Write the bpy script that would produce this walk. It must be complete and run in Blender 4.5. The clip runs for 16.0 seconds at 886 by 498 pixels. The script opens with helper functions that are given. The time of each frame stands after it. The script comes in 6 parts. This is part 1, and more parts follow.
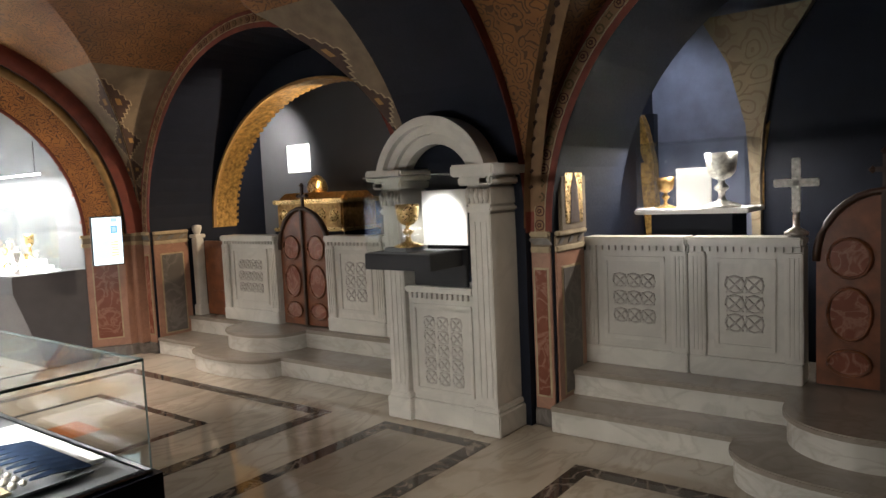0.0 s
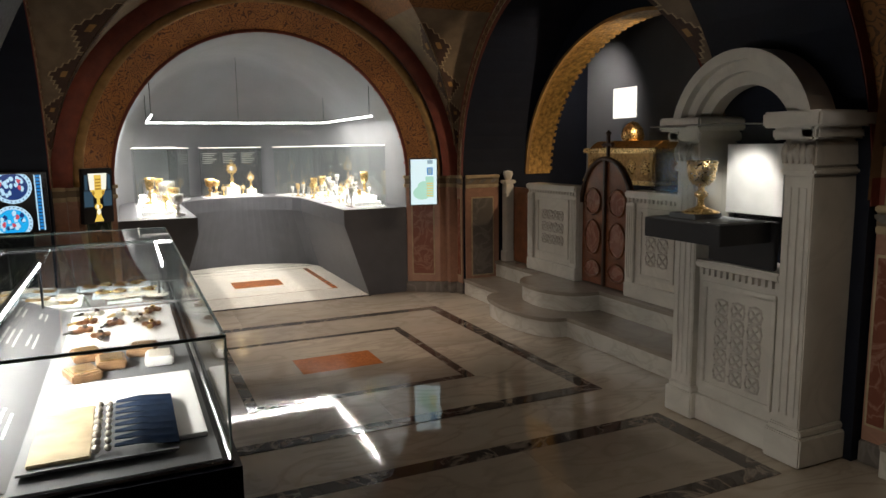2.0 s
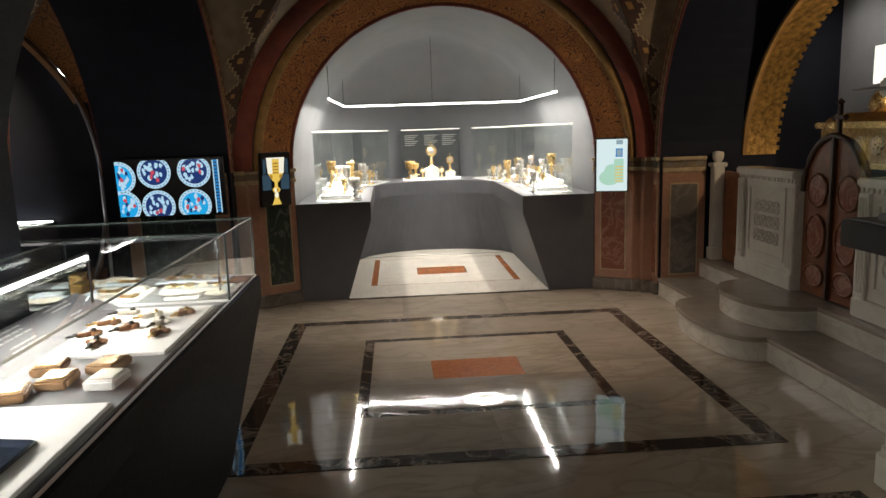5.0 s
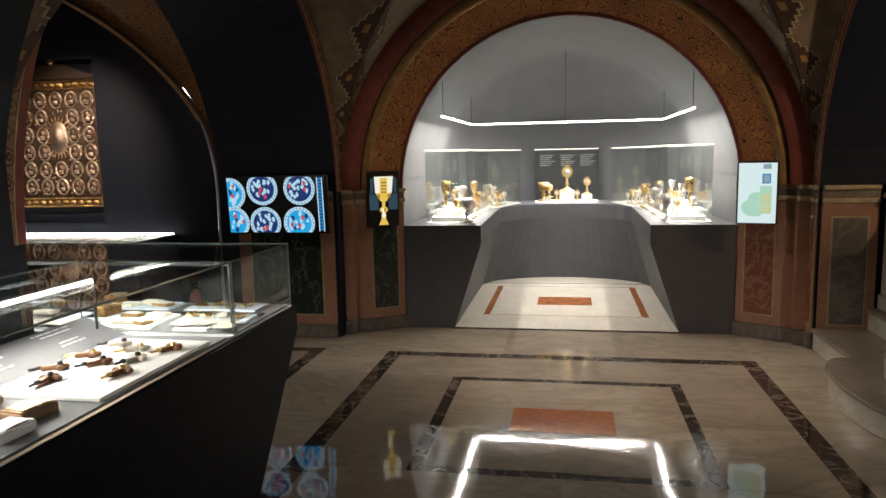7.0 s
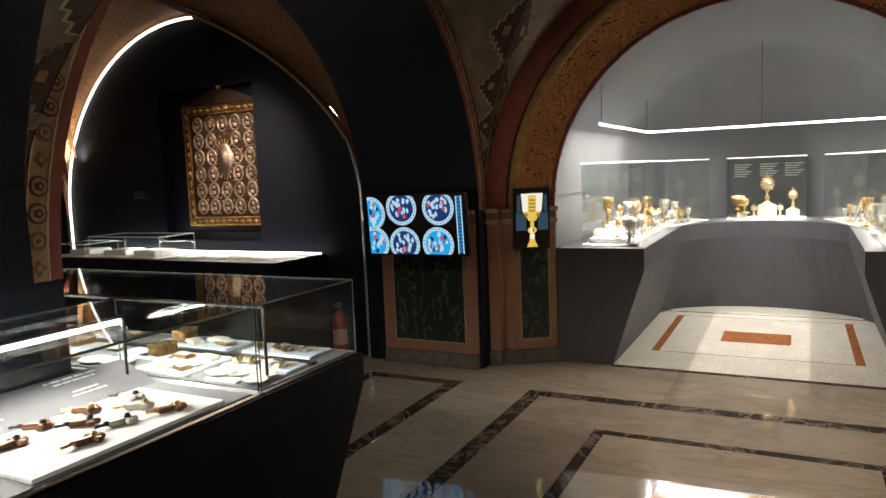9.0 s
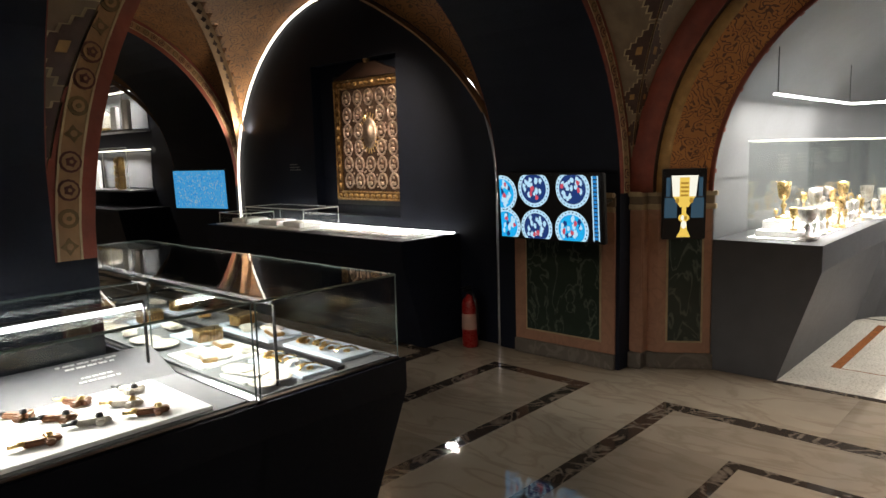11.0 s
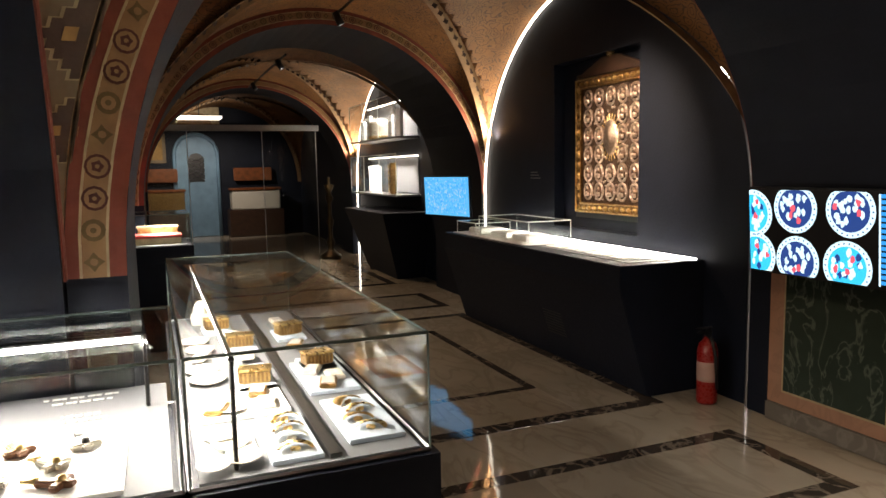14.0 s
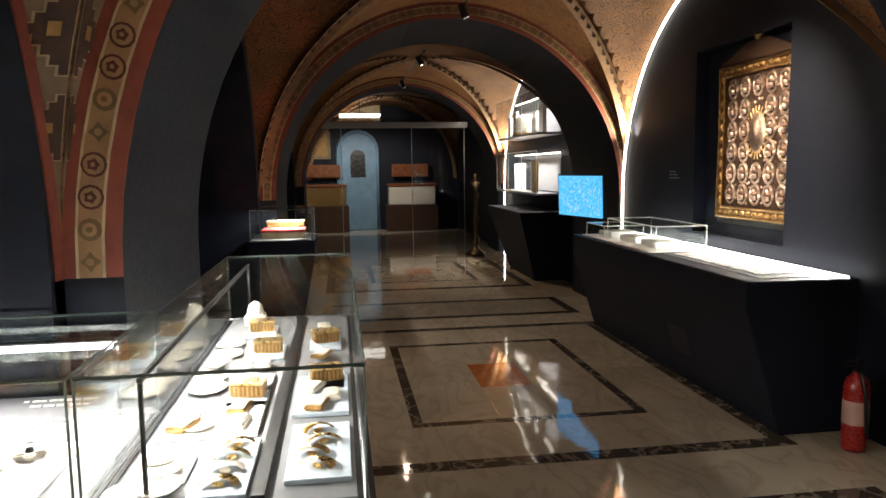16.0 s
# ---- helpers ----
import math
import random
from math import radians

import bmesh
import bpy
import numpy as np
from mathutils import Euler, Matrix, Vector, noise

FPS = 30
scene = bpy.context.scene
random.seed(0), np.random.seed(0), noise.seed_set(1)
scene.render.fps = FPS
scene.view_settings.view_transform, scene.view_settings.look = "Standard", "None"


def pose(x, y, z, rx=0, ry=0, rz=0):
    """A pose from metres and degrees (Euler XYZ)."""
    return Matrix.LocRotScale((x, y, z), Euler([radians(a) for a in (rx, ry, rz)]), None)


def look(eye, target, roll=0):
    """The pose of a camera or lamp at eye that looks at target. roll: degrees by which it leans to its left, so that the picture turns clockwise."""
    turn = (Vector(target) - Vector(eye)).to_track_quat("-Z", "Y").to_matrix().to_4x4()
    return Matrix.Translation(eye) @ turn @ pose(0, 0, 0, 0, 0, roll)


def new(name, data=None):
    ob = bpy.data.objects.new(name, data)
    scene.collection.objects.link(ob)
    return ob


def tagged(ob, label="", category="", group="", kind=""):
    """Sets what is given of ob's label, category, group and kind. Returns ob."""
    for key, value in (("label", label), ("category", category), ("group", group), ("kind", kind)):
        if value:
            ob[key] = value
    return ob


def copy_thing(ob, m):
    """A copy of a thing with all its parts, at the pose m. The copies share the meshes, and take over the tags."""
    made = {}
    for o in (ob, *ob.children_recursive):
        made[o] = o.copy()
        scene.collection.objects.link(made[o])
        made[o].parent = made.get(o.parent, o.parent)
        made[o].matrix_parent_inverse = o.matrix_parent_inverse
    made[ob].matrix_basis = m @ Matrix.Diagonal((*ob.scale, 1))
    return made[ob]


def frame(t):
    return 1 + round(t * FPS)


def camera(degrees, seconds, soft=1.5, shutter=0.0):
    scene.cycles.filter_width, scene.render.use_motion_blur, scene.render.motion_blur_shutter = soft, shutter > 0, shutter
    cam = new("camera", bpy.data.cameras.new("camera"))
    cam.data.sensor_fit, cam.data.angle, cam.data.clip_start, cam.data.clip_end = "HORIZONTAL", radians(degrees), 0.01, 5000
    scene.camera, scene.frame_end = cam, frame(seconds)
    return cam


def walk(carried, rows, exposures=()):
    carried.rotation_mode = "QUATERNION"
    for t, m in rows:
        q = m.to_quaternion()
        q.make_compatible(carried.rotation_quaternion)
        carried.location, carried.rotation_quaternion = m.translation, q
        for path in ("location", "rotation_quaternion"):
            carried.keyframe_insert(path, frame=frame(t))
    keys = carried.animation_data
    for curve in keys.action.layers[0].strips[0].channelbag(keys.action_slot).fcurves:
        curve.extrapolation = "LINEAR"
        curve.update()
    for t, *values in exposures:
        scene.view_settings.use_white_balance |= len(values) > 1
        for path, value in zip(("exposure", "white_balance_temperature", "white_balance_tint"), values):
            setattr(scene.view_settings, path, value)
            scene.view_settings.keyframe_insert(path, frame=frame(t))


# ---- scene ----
cam = camera(64.5, 16.0)
PATH = [
    (0, (-2.208, -7.735, 1.674), (-0.619, -6.532, 1.509), -2.6),
    (0.5, (-1.996, -7.675, 1.683), (-0.527, -6.327, 1.525), -0.8),
    (1, (-1.823, -7.605, 1.699), (-0.471, -6.146, 1.493), -0.8),
    (1.5, (-1.616, -7.603, 1.677), (-0.489, -5.972, 1.41), -2.3),
    (2, (-1.434, -7.622, 1.688), (-0.623, -5.817, 1.4), -0.8),
    (2.5, (-1.247, -7.548, 1.654), (-0.658, -5.665, 1.322), 0.4),
    (3, (-1.107, -7.417, 1.68), (-0.691, -5.483, 1.384), -0.1),
    (3.5, (-0.939, -7.363, 1.661), (-0.632, -5.414, 1.336), -1.6),
    (3.7, (-0.872, -7.36, 1.677), (-0.616, -5.401, 1.361), -1.4),
    (5.8, (-0.279, -6.902, 1.654), (-0.253, -4.936, 1.287), -1.4),
    (6, (-0.216, -6.845, 1.642), (-0.241, -4.882, 1.256), -0.9),
    (6.5, (-0.073, -6.735, 1.677), (-0.26, -4.77, 1.353), -0.8),
    (7, (0.043, -6.61, 1.668), (-0.309, -4.659, 1.404), -1.2),
    (7.5, (0.093, -6.388, 1.698), (-0.334, -4.45, 1.451), -0.0),
    (8, (0.135, -6.213, 1.697), (-0.367, -4.297, 1.424), -1.0),
    (8.5, (0.229, -6.021, 1.687), (-0.451, -4.159, 1.42), -1.1),
    (8.7, (0.282, -5.948, 1.684), (-0.508, -4.125, 1.453), -1.7),
    (10.8, (0.493, -5.262, 1.686), (-0.738, -3.713, 1.392), -1.4),
    (11, (0.519, -5.188, 1.688), (-0.826, -3.732, 1.42), -1.6),
    (11.5, (0.535, -5.011, 1.676), (-0.917, -3.672, 1.363), -1.3),
    (12, (0.463, -4.826, 1.685), (-1.066, -3.567, 1.41), -0.9),
    (12.5, (0.388, -4.669, 1.682), (-1.201, -3.489, 1.392), -1.7),
    (13, (0.371, -4.482, 1.673), (-1.32, -3.451, 1.397), -0.8),
    (13.5, (0.391, -4.296, 1.677), (-1.407, -3.452, 1.441), -1.8),
    (14, (0.322, -4.122, 1.67), (-1.516, -3.368, 1.443), -1.1),
    (14.5, (0.206, -3.969, 1.685), (-1.665, -3.29, 1.485), -1.2),
    (15, (0.168, -3.81, 1.683), (-1.748, -3.275, 1.472), -1.0),
    (15.5, (0.186, -3.638, 1.676), (-1.778, -3.329, 1.459), -1.6),
    (16, (0.167, -3.561, 1.674), (-1.799, -3.272, 1.445), -0.7),
]
walk(cam, [(t, look(eye, target, roll)) for t, eye, target, roll in PATH],
     exposures=[(0, 1.35, 6500, 10), (1.0, 1.1, 6600, 10), (1.7, 0.4, 6700, 10), (2.4, 0.0, 6850, 10), (8.7, 0.0, 6950, 10), (11, 0.15, 6800, 9), (13, 0.6, 6950, 10), (14.5, 1.2, 7700, 13), (15.2, 1.25, 7900, 13), (16, 1.2, 6900, 10)])

# ---- light ----
world = bpy.data.worlds.new("world")
scene.world = world
world.use_nodes = True
world.node_tree.nodes["Background"].inputs[0].default_value = (0.5, 0.55, 0.7, 1)
world.node_tree.nodes["Background"].inputs[1].default_value = 0.014


def area(name, m, sx, sy, power, color=(1, 1, 1), spread=180):
    d = bpy.data.lights.new(name, "AREA")
    d.shape, d.size, d.size_y, d.energy, d.color = "RECTANGLE", sx, sy, power, color
    d.spread = radians(spread)
    ob = new(name, d)
    ob.matrix_world = m
    return ob


def spot(name, eye, target, power, color=(1, 0.86, 0.7), angle=70, blend=0.6):
    d = bpy.data.lights.new(name, "SPOT")
    d.energy, d.color, d.spot_size, d.spot_blend, d.shadow_soft_size = power, color, radians(angle), blend, 0.04
    ob = new(name, d)
    ob.matrix_world = look(eye, target)
    return ob


COOL, WARM = (1.0, 0.97, 0.92), (1.0, 0.78, 0.55)
# the tube lamp that hangs in the niche
area("niche_lamp", pose(0, 2.17, 2.02), 2.2, 0.012, 40, COOL)
area("niche_lamp", pose(-1.14, 1.1, 2.02), 0.012, 2.0, 37, COOL)
area("niche_lamp", pose(1.14, 1.1, 2.02), 0.012, 2.0, 37, COOL)
# strips inside the show cases
area("case_lamp", look((-1.80, -5.0, 1.20), (-1.45, -5.0, 0.98)), 1.7, 0.02, 31, COOL)
area("case_lamp", look((-2.2, -4.06, 1.25), (-2.2, -3.8, 0.98)), 1.8, 0.02, 19, COOL)
area("bench_lamp", look((-5.0, -0.47, 1.08), (-5.0, -0.75, 0.88)), 2.6, 0.02, 18, COOL, 130)
# ceiling track lamps, and unseen spots added off the tracks to brighten other parts
spot("hall_spot", (0.2, -6.6, 3.2), (1.6, -4.9, -0.1), 26, angle=52)
spot("hall_spot", (0.5, -7.6, 3.1), (2.2, -6.6, 0.0), 8, angle=76)
spot("hall_spot", (0.1, -2.2, 3.25), (0.5, -1.1, 0.0), 185, (1, 0.80, 0.66), angle=72, blend=0.9)
spot("hall_spot", (0.4, -3.3, 3.2), (2.4, -1.8, 0.3), 3, WARM, angle=80)
spot("hall_spot", (-0.2, -3.2, 3.2), (-2.0, -0.5, 1.25), 50, WARM, angle=52, blend=0.9)
spot("hall_spot", (-0.3, -2.0, 3.2), (-2.0, -4.4, 1.9), 34, WARM, angle=50)
spot("hall_spot", (-4.6, -2.4, 3.2), (-4.6, -0.4, 1.75), 380, (1, 0.84, 0.68), angle=46, blend=0.9)
spot("hall_spot", (-5.6, -3.3, 3.2), (-4.3, -1.8, 0), 34, WARM, angle=120)
spot("hall_spot", (-10.8, -2.6, 3.2), (-10.4, -2.0, 0), 55, WARM, angle=130)
spot("hall_spot", (3.75, -0.1, 2.95), (4.45, 0.12, 2.3), 30, (1, 0.95, 0.9), angle=95, blend=1.0)
spot("hall_spot", (3.5, -2.6, 2.6), (3.0, -0.7, 2.4), 110, WARM, angle=80)
spot("hall_spot", (2.75, -3.0, 2.5), (3.4, -1.8, 1.5), 60, WARM, angle=50)
spot("hall_spot", (3.7, -5.7, 2.95), (4.45, -5.55, 2.3), 10, (0.9, 0.93, 1.0), angle=90, blend=1.0)
spot("hall_spot", (3.8, -6.6, 2.9), (3.1, -5.7, 2.1), 7, WARM, angle=80)
spot("hall_spot", (-17.0, -3.2, 3.0), (-19.5, -3.0, 1.4), 110, (1, 0.93, 0.85), angle=100)


# ---- materials ----
def mat(name, color, rough=0.5, metal=0.0, vary=0.25, scale=6.0, bump=0.1, bscale=60.0, color2=None, spec=0.5, objvar=0.0):
    """A surface with stains at one scale and grain at another."""
    m = bpy.data.materials.new(name)
    m.use_nodes = True
    nt = m.node_tree
    n, l = nt.nodes, nt.links
    p = n["Principled BSDF"]
    p.inputs["Roughness"].default_value, p.inputs["Metallic"].default_value = rough, metal
    p.inputs["Specular IOR Level"].default_value = spec
    tc = n.new("ShaderNodeTexCoord")
    n1 = n.new("ShaderNodeTexNoise")
    n1.inputs["Scale"].default_value, n1.inputs["Detail"].default_value = scale, 6
    l.new(tc.outputs["Object"], n1.inputs["Vector"])
    ramp = n.new("ShaderNodeValToRGB")
    c2 = color2 or tuple(c * (1 - vary) for c in color)
    ramp.color_ramp.elements[0].position, ramp.color_ramp.elements[1].position = 0.35, 0.7
    ramp.color_ramp.elements[0].color = (*c2, 1)
    ramp.color_ramp.elements[1].color = (*color, 1)
    l.new(n1.outputs["Fac"], ramp.inputs["Fac"])
    out = ramp.outputs["Color"]
    if objvar:
        oi = n.new("ShaderNodeObjectInfo")
        mr = n.new("ShaderNodeMapRange")
        mr.inputs["To Min"].default_value, mr.inputs["To Max"].default_value = 1 - objvar, 1 + objvar
        l.new(oi.outputs["Random"], mr.inputs["Value"])
        hs = n.new("ShaderNodeHueSaturation")
        l.new(mr.outputs["Result"], hs.inputs["Value"])
        l.new(out, hs.inputs["Color"])
        out = hs.outputs["Color"]
    l.new(out, p.inputs["Base Color"])
    n2 = n.new("ShaderNodeTexNoise")
    n2.inputs["Scale"].default_value, n2.inputs["Detail"].default_value = bscale, 4
    l.new(tc.outputs["Object"], n2.inputs["Vector"])
    if bump:
        b = n.new("ShaderNodeBump")
        b.inputs["Strength"].default_value, b.inputs["Distance"].default_value = bump, 0.01
        l.new(n2.outputs["Fac"], b.inputs["Height"])
        l.new(b.outputs["Normal"], p.inputs["Normal"])
    rr = n.new("ShaderNodeMapRange")
    rr.inputs["To Min"].default_value, rr.inputs["To Max"].default_value = max(0.02, rough * 0.8), min(1, rough * 1.2)
    l.new(n2.outputs["Fac"], rr.inputs["Value"])
    l.new(rr.outputs["Result"], p.inputs["Roughness"])
    return m


def veined(name, base, vein, scale=2.5, rough=0.25, amount=0.5, stretch=(1, 1, 1), objvar=0.06, sharp=0.06, bump=0.02):
    """Marble: cloudy ground with thin wandering veins."""
    m = mat(name, base, rough, vary=0.18, scale=scale * 1.3, bump=bump, objvar=objvar)
    n, l = m.node_tree.nodes, m.node_tree.links
    p = n["Principled BSDF"]
    src = p.inputs["Base Color"].links[0].from_socket
    tc = n.new("ShaderNodeTexCoord")
    oi = n.new("ShaderNodeObjectInfo")
    mp = n.new("ShaderNodeMapping")
    mp.inputs["Scale"].default_value = stretch
    l.new(tc.outputs["Object"], mp.inputs["Vector"])
    ad = n.new("ShaderNodeVectorMath")
    sc = n.new("ShaderNodeVectorMath")
    sc.operation = "SCALE"
    sc.inputs[0].default_value = (13, 7, 5)
    l.new(oi.outputs["Random"], sc.inputs["Scale"])
    l.new(mp.outputs["Vector"], ad.inputs[0])
    l.new(sc.outputs["Vector"], ad.inputs[1])
    t = n.new("ShaderNodeTexNoise")
    t.inputs["Scale"].default_value, t.inputs["Detail"].default_value, t.inputs["Distortion"].default_value = scale, 8, 1.2
    l.new(ad.outputs["Vector"], t.inputs["Vector"])
    r = n.new("ShaderNodeValToRGB")
    e = r.color_ramp.elements
    e[0].position, e[0].color = 0.5 - sharp, (0, 0, 0, 1)
    e[1].position, e[1].color = 0.5, (amount,) * 3 + (1,)
    x = r.color_ramp.elements.new(0.5 + sharp)
    x.color = (0, 0, 0, 1)
    l.new(t.outputs["Fac"], r.inputs["Fac"])
    mx = n.new("ShaderNodeMix")
    mx.data_type = "RGBA"
    l.new(r.outputs["Color"], mx.inputs[0])
    l.new(src, mx.inputs[6])
    mx.inputs[7].default_value = (*vein, 1)
    l.new(mx.outputs[2], p.inputs["Base Color"])
    return m


def uneven(m, scale=5.0, strength=0.13):
    """Polished slabs that are not quite flat: a slow swell instead of fine grain."""
    n, l = m.node_tree.nodes, m.node_tree.links
    tc, t, b = n.new("ShaderNodeTexCoord"), n.new("ShaderNodeTexNoise"), n.new("ShaderNodeBump")
    t.inputs["Scale"].default_value, t.inputs["Detail"].default_value = scale, 1.5
    b.inputs["Strength"].default_value, b.inputs["Distance"].default_value = strength, 0.01
    l.new(tc.outputs["Object"], t.inputs["Vector"])
    l.new(t.outputs["Fac"], b.inputs["Height"])
    l.new(b.outputs["Normal"], n["Principled BSDF"].inputs["Normal"])
    return m


def painted(name, ground, line, scale=7.0, width=0.10, third=None):
    """Old wall painting: curling ornament on a coloured ground."""
    m = mat(name, ground, 0.75, vary=0.35, scale=3, bump=0.15, bscale=40)
    n, l = m.node_tree.nodes, m.node_tree.links
    p = n["Principled BSDF"]
    src = p.inputs["Base Color"].links[0].from_socket
    tc = n.new("ShaderNodeTexCoord")
    nz = n.new("ShaderNodeTexNoise")
    nz.inputs["Scale"].default_value = scale * 0.6
    l.new(tc.outputs["Object"], nz.inputs["Vector"])
    ad = n.new("ShaderNodeVectorMath")
    ad.operation = "MULTIPLY_ADD"
    ad.inputs[1].default_value = (0.18, 0.18, 0.18)
    l.new(nz.outputs["Color"], ad.inputs[0])
    l.new(tc.outputs["Object"], ad.inputs[2])
    v = n.new("ShaderNodeTexVoronoi")
    v.inputs["Scale"].default_value = scale
    l.new(ad.outputs["Vector"], v.inputs["Vector"])
    w = n.new("ShaderNodeMath")
    w.operation = "SINE"
    k = n.new("ShaderNodeMath")
    k.operation = "MULTIPLY"
    k.inputs[1].default_value = 26
    l.new(v.outputs["Distance"], k.inputs[0])
    l.new(k.outputs[0], w.inputs[0])
    r = n.new("ShaderNodeValToRGB")
    e = r.color_ramp.elements
    e[0].position, e[0].color = 0.62, (0, 0, 0, 1)
    e[1].position, e[1].color = 0.62 + width, (0.8, 0.8, 0.8, 1)
    l.new(w.outputs[0], r.inputs["Fac"])
    mx = n.new("ShaderNodeMix")
    mx.data_type = "RGBA"
    l.new(r.outputs["Color"], mx.inputs[0])
    l.new(src, mx.inputs[6])
    mx.inputs[7].default_value = (*line, 1)
    l.new(mx.outputs[2], p.inputs["Base Color"])
    return m


def glow(name, color, strength):
    m = bpy.data.materials.new(name)
    m.use_nodes = True
    p = m.node_tree.nodes["Principled BSDF"]
    p.inputs["Base Color"].default_value = (0.02, 0.02, 0.02, 1)
    p.inputs["Roughness"].default_value = 0.2
    p.inputs["Emission Color"].default_value = (*color, 1)
    p.inputs["Emission Strength"].default_value = strength
    return m


def glass_mat():
    """Thin clear pane: see-through, with gloss that grows towards a glancing view."""
    m = bpy.data.materials.new("glass")
    m.use_nodes = True
    n, l = m.node_tree.nodes, m.node_tree.links
    n.clear()
    o, mx = n.new("ShaderNodeOutputMaterial"), n.new("ShaderNodeMixShader")
    t, g, f = n.new("ShaderNodeBsdfTransparent"), n.new("ShaderNodeBsdfGlossy"), n.new("ShaderNodeLayerWeight")
    t.inputs[0].default_value = (0.975, 0.99, 0.983, 1)
    g.inputs["Roughness"].default_value = 0.012
    f.inputs[0].default_value = 0.5
    p, k = n.new("ShaderNodeMath"), n.new("ShaderNodeMath")
    p.operation, k.operation = "POWER", "MULTIPLY_ADD"
    p.inputs[1].default_value = 4.5
    k.inputs[1].default_value, k.inputs[2].default_value = 0.55, 0.022
    l.new(f.outputs["Facing"], p.inputs[0])
    l.new(p.outputs[0], k.inputs[0])
    l.new(k.outputs[0], mx.inputs[0])
    l.new(t.outputs[0], mx.inputs[1])
    l.new(g.outputs[0], mx.inputs[2])
    l.new(mx.outputs[0], o.inputs[0])
    return m


NAVY = mat("navy_paint", (0.006, 0.0085, 0.017), 0.6, vary=0.2, bump=0.03, spec=0.2)
SLATE = mat("slate_paint", (0.068, 0.070, 0.080), 0.55, vary=0.15, bump=0.03)
BLACK = mat("black_metal", (0.008, 0.008, 0.01), 0.4, bump=0)
GREYWALL = mat("grey_plaster", (0.165, 0.172, 0.186), 0.85, vary=0.12, scale=2, bump=0.1)
FLOORM = uneven(veined("cream_marble", (0.37, 0.315, 0.25), (0.2, 0.155, 0.11), 1.6, 0.05, 0.4, (1, 2.2, 1), 0.16, bump=0))
DARKM = uneven(veined("brown_marble", (0.055, 0.042, 0.034), (0.3, 0.25, 0.2), 3.5, 0.05, 0.6, sharp=0.035, bump=0))
REDM = uneven(veined("orange_marble", (0.42, 0.14, 0.04), (0.2, 0.06, 0.02), 14, 0.07, 0.6, bump=0))
WHITEM = veined("white_marble", (0.60, 0.57, 0.51), (0.42, 0.40, 0.36), 2.2, 0.32, 0.35)
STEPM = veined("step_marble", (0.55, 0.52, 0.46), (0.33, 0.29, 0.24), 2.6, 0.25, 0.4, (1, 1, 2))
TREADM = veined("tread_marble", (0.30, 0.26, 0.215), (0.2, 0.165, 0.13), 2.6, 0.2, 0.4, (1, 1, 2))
# hall floor marble made paler: the tube lamp's light is in the colour
NICHEM = veined("niche_lit_marble", (0.72, 0.68, 0.61), (0.5, 0.45, 0.38), 2.2, 0.28, 0.3)
CARVE = mat("carved_marble", (0.50, 0.47, 0.42), 0.5, vary=0.3, scale=22, bump=0.9, bscale=30)
PINKM = veined("pink_marble", (0.33, 0.175, 0.115), (0.20, 0.10, 0.07), 5, 0.35, 0.4)
GILT = mat("gold_mosaic", (0.7, 0.42, 0.13), 0.4, 0.7, vary=0.65, scale=22, bump=1.0, bscale=45)
GREENM = veined("green_marble", (0.022, 0.034, 0.027), (0.13, 0.16, 0.13), 5.5, 0.2, 0.5, (1, 1, .5), sharp=0.03)
RUSTM = veined("rust_marble", (0.19, 0.065, 0.04), (0.35, 0.2, 0.15), 6, 0.25, 0.55, sharp=0.05)
GREYM = veined("grey_marble", (0.12, 0.105, 0.09), (0.25, 0.22, 0.2), 4, 0.4, 0.4)
VAULT = painted("vault_painting", (0.25, 0.105, 0.028), (0.05, 0.022, 0.008), 9, 0.12)
VAULT_PALE = painted("pale_vault_painting", (0.25, 0.2, 0.13), (0.14, 0.1, 0.06), 5)
ORNATE = painted("gilt_fretwork", (0.46, 0.18, 0.045), (0.04, 0.011, 0.006), 12, 0.1)
BAND = mat("dark_red_paint", (0.19, 0.038, 0.021), 0.7, vary=0.35, scale=9)
CREAM = mat("cream_paint", (0.42, 0.33, 0.2), 0.75, vary=0.35, scale=12)
OCHRE = mat("ochre_paint", (0.34, 0.19, 0.06), 0.75, vary=0.35, scale=12)
BROWNP = mat("dark_brown_paint", (0.055, 0.026, 0.016), 0.75, vary=0.3, scale=12)
BEIGE = mat("beige_paint", (0.19, 0.14, 0.09), 0.8, vary=0.3, scale=8)
MAROON = mat("maroon_paint", (0.075, 0.016, 0.01), 0.75, vary=0.3, scale=14)
DARKGILT = mat("dark_gilt", (0.30, 0.17, 0.07), 0.42, 1.0, vary=0.5, scale=40, bump=0.8, bscale=70)
OLIVE = mat("olive_paint", (0.13, 0.085, 0.03), 0.78, vary=0.3, scale=14)
TAN = mat("tan_paint", (0.27, 0.155, 0.075), 0.78, vary=0.3, scale=10)
WOOD = mat("red_brown_wood", (0.20, 0.062, 0.02), 0.4, vary=0.45, scale=9, bump=0.2, bscale=35)
DARKWOOD = mat("dark_wood", (0.05, 0.022, 0.012), 0.45, vary=0.4, scale=9, bump=0.2)
GOLD = mat("gold", (0.86, 0.60, 0.27), 0.28, 1.0, vary=0.35, scale=25, bump=0.5, bscale=70)
OLDGOLD = mat("old_gold", (0.52, 0.32, 0.13), 0.38, 1.0, vary=0.5, scale=30, bump=0.9, bscale=55)
BRONZE = mat("dark_bronze", (0.12, 0.085, 0.05), 0.35, 1.0, vary=0.4, scale=20, bump=0.3)
SILVER = mat("silver", (0.72, 0.70, 0.66), 0.3, 1.0, vary=0.4, scale=40, bump=0.8, bscale=80)
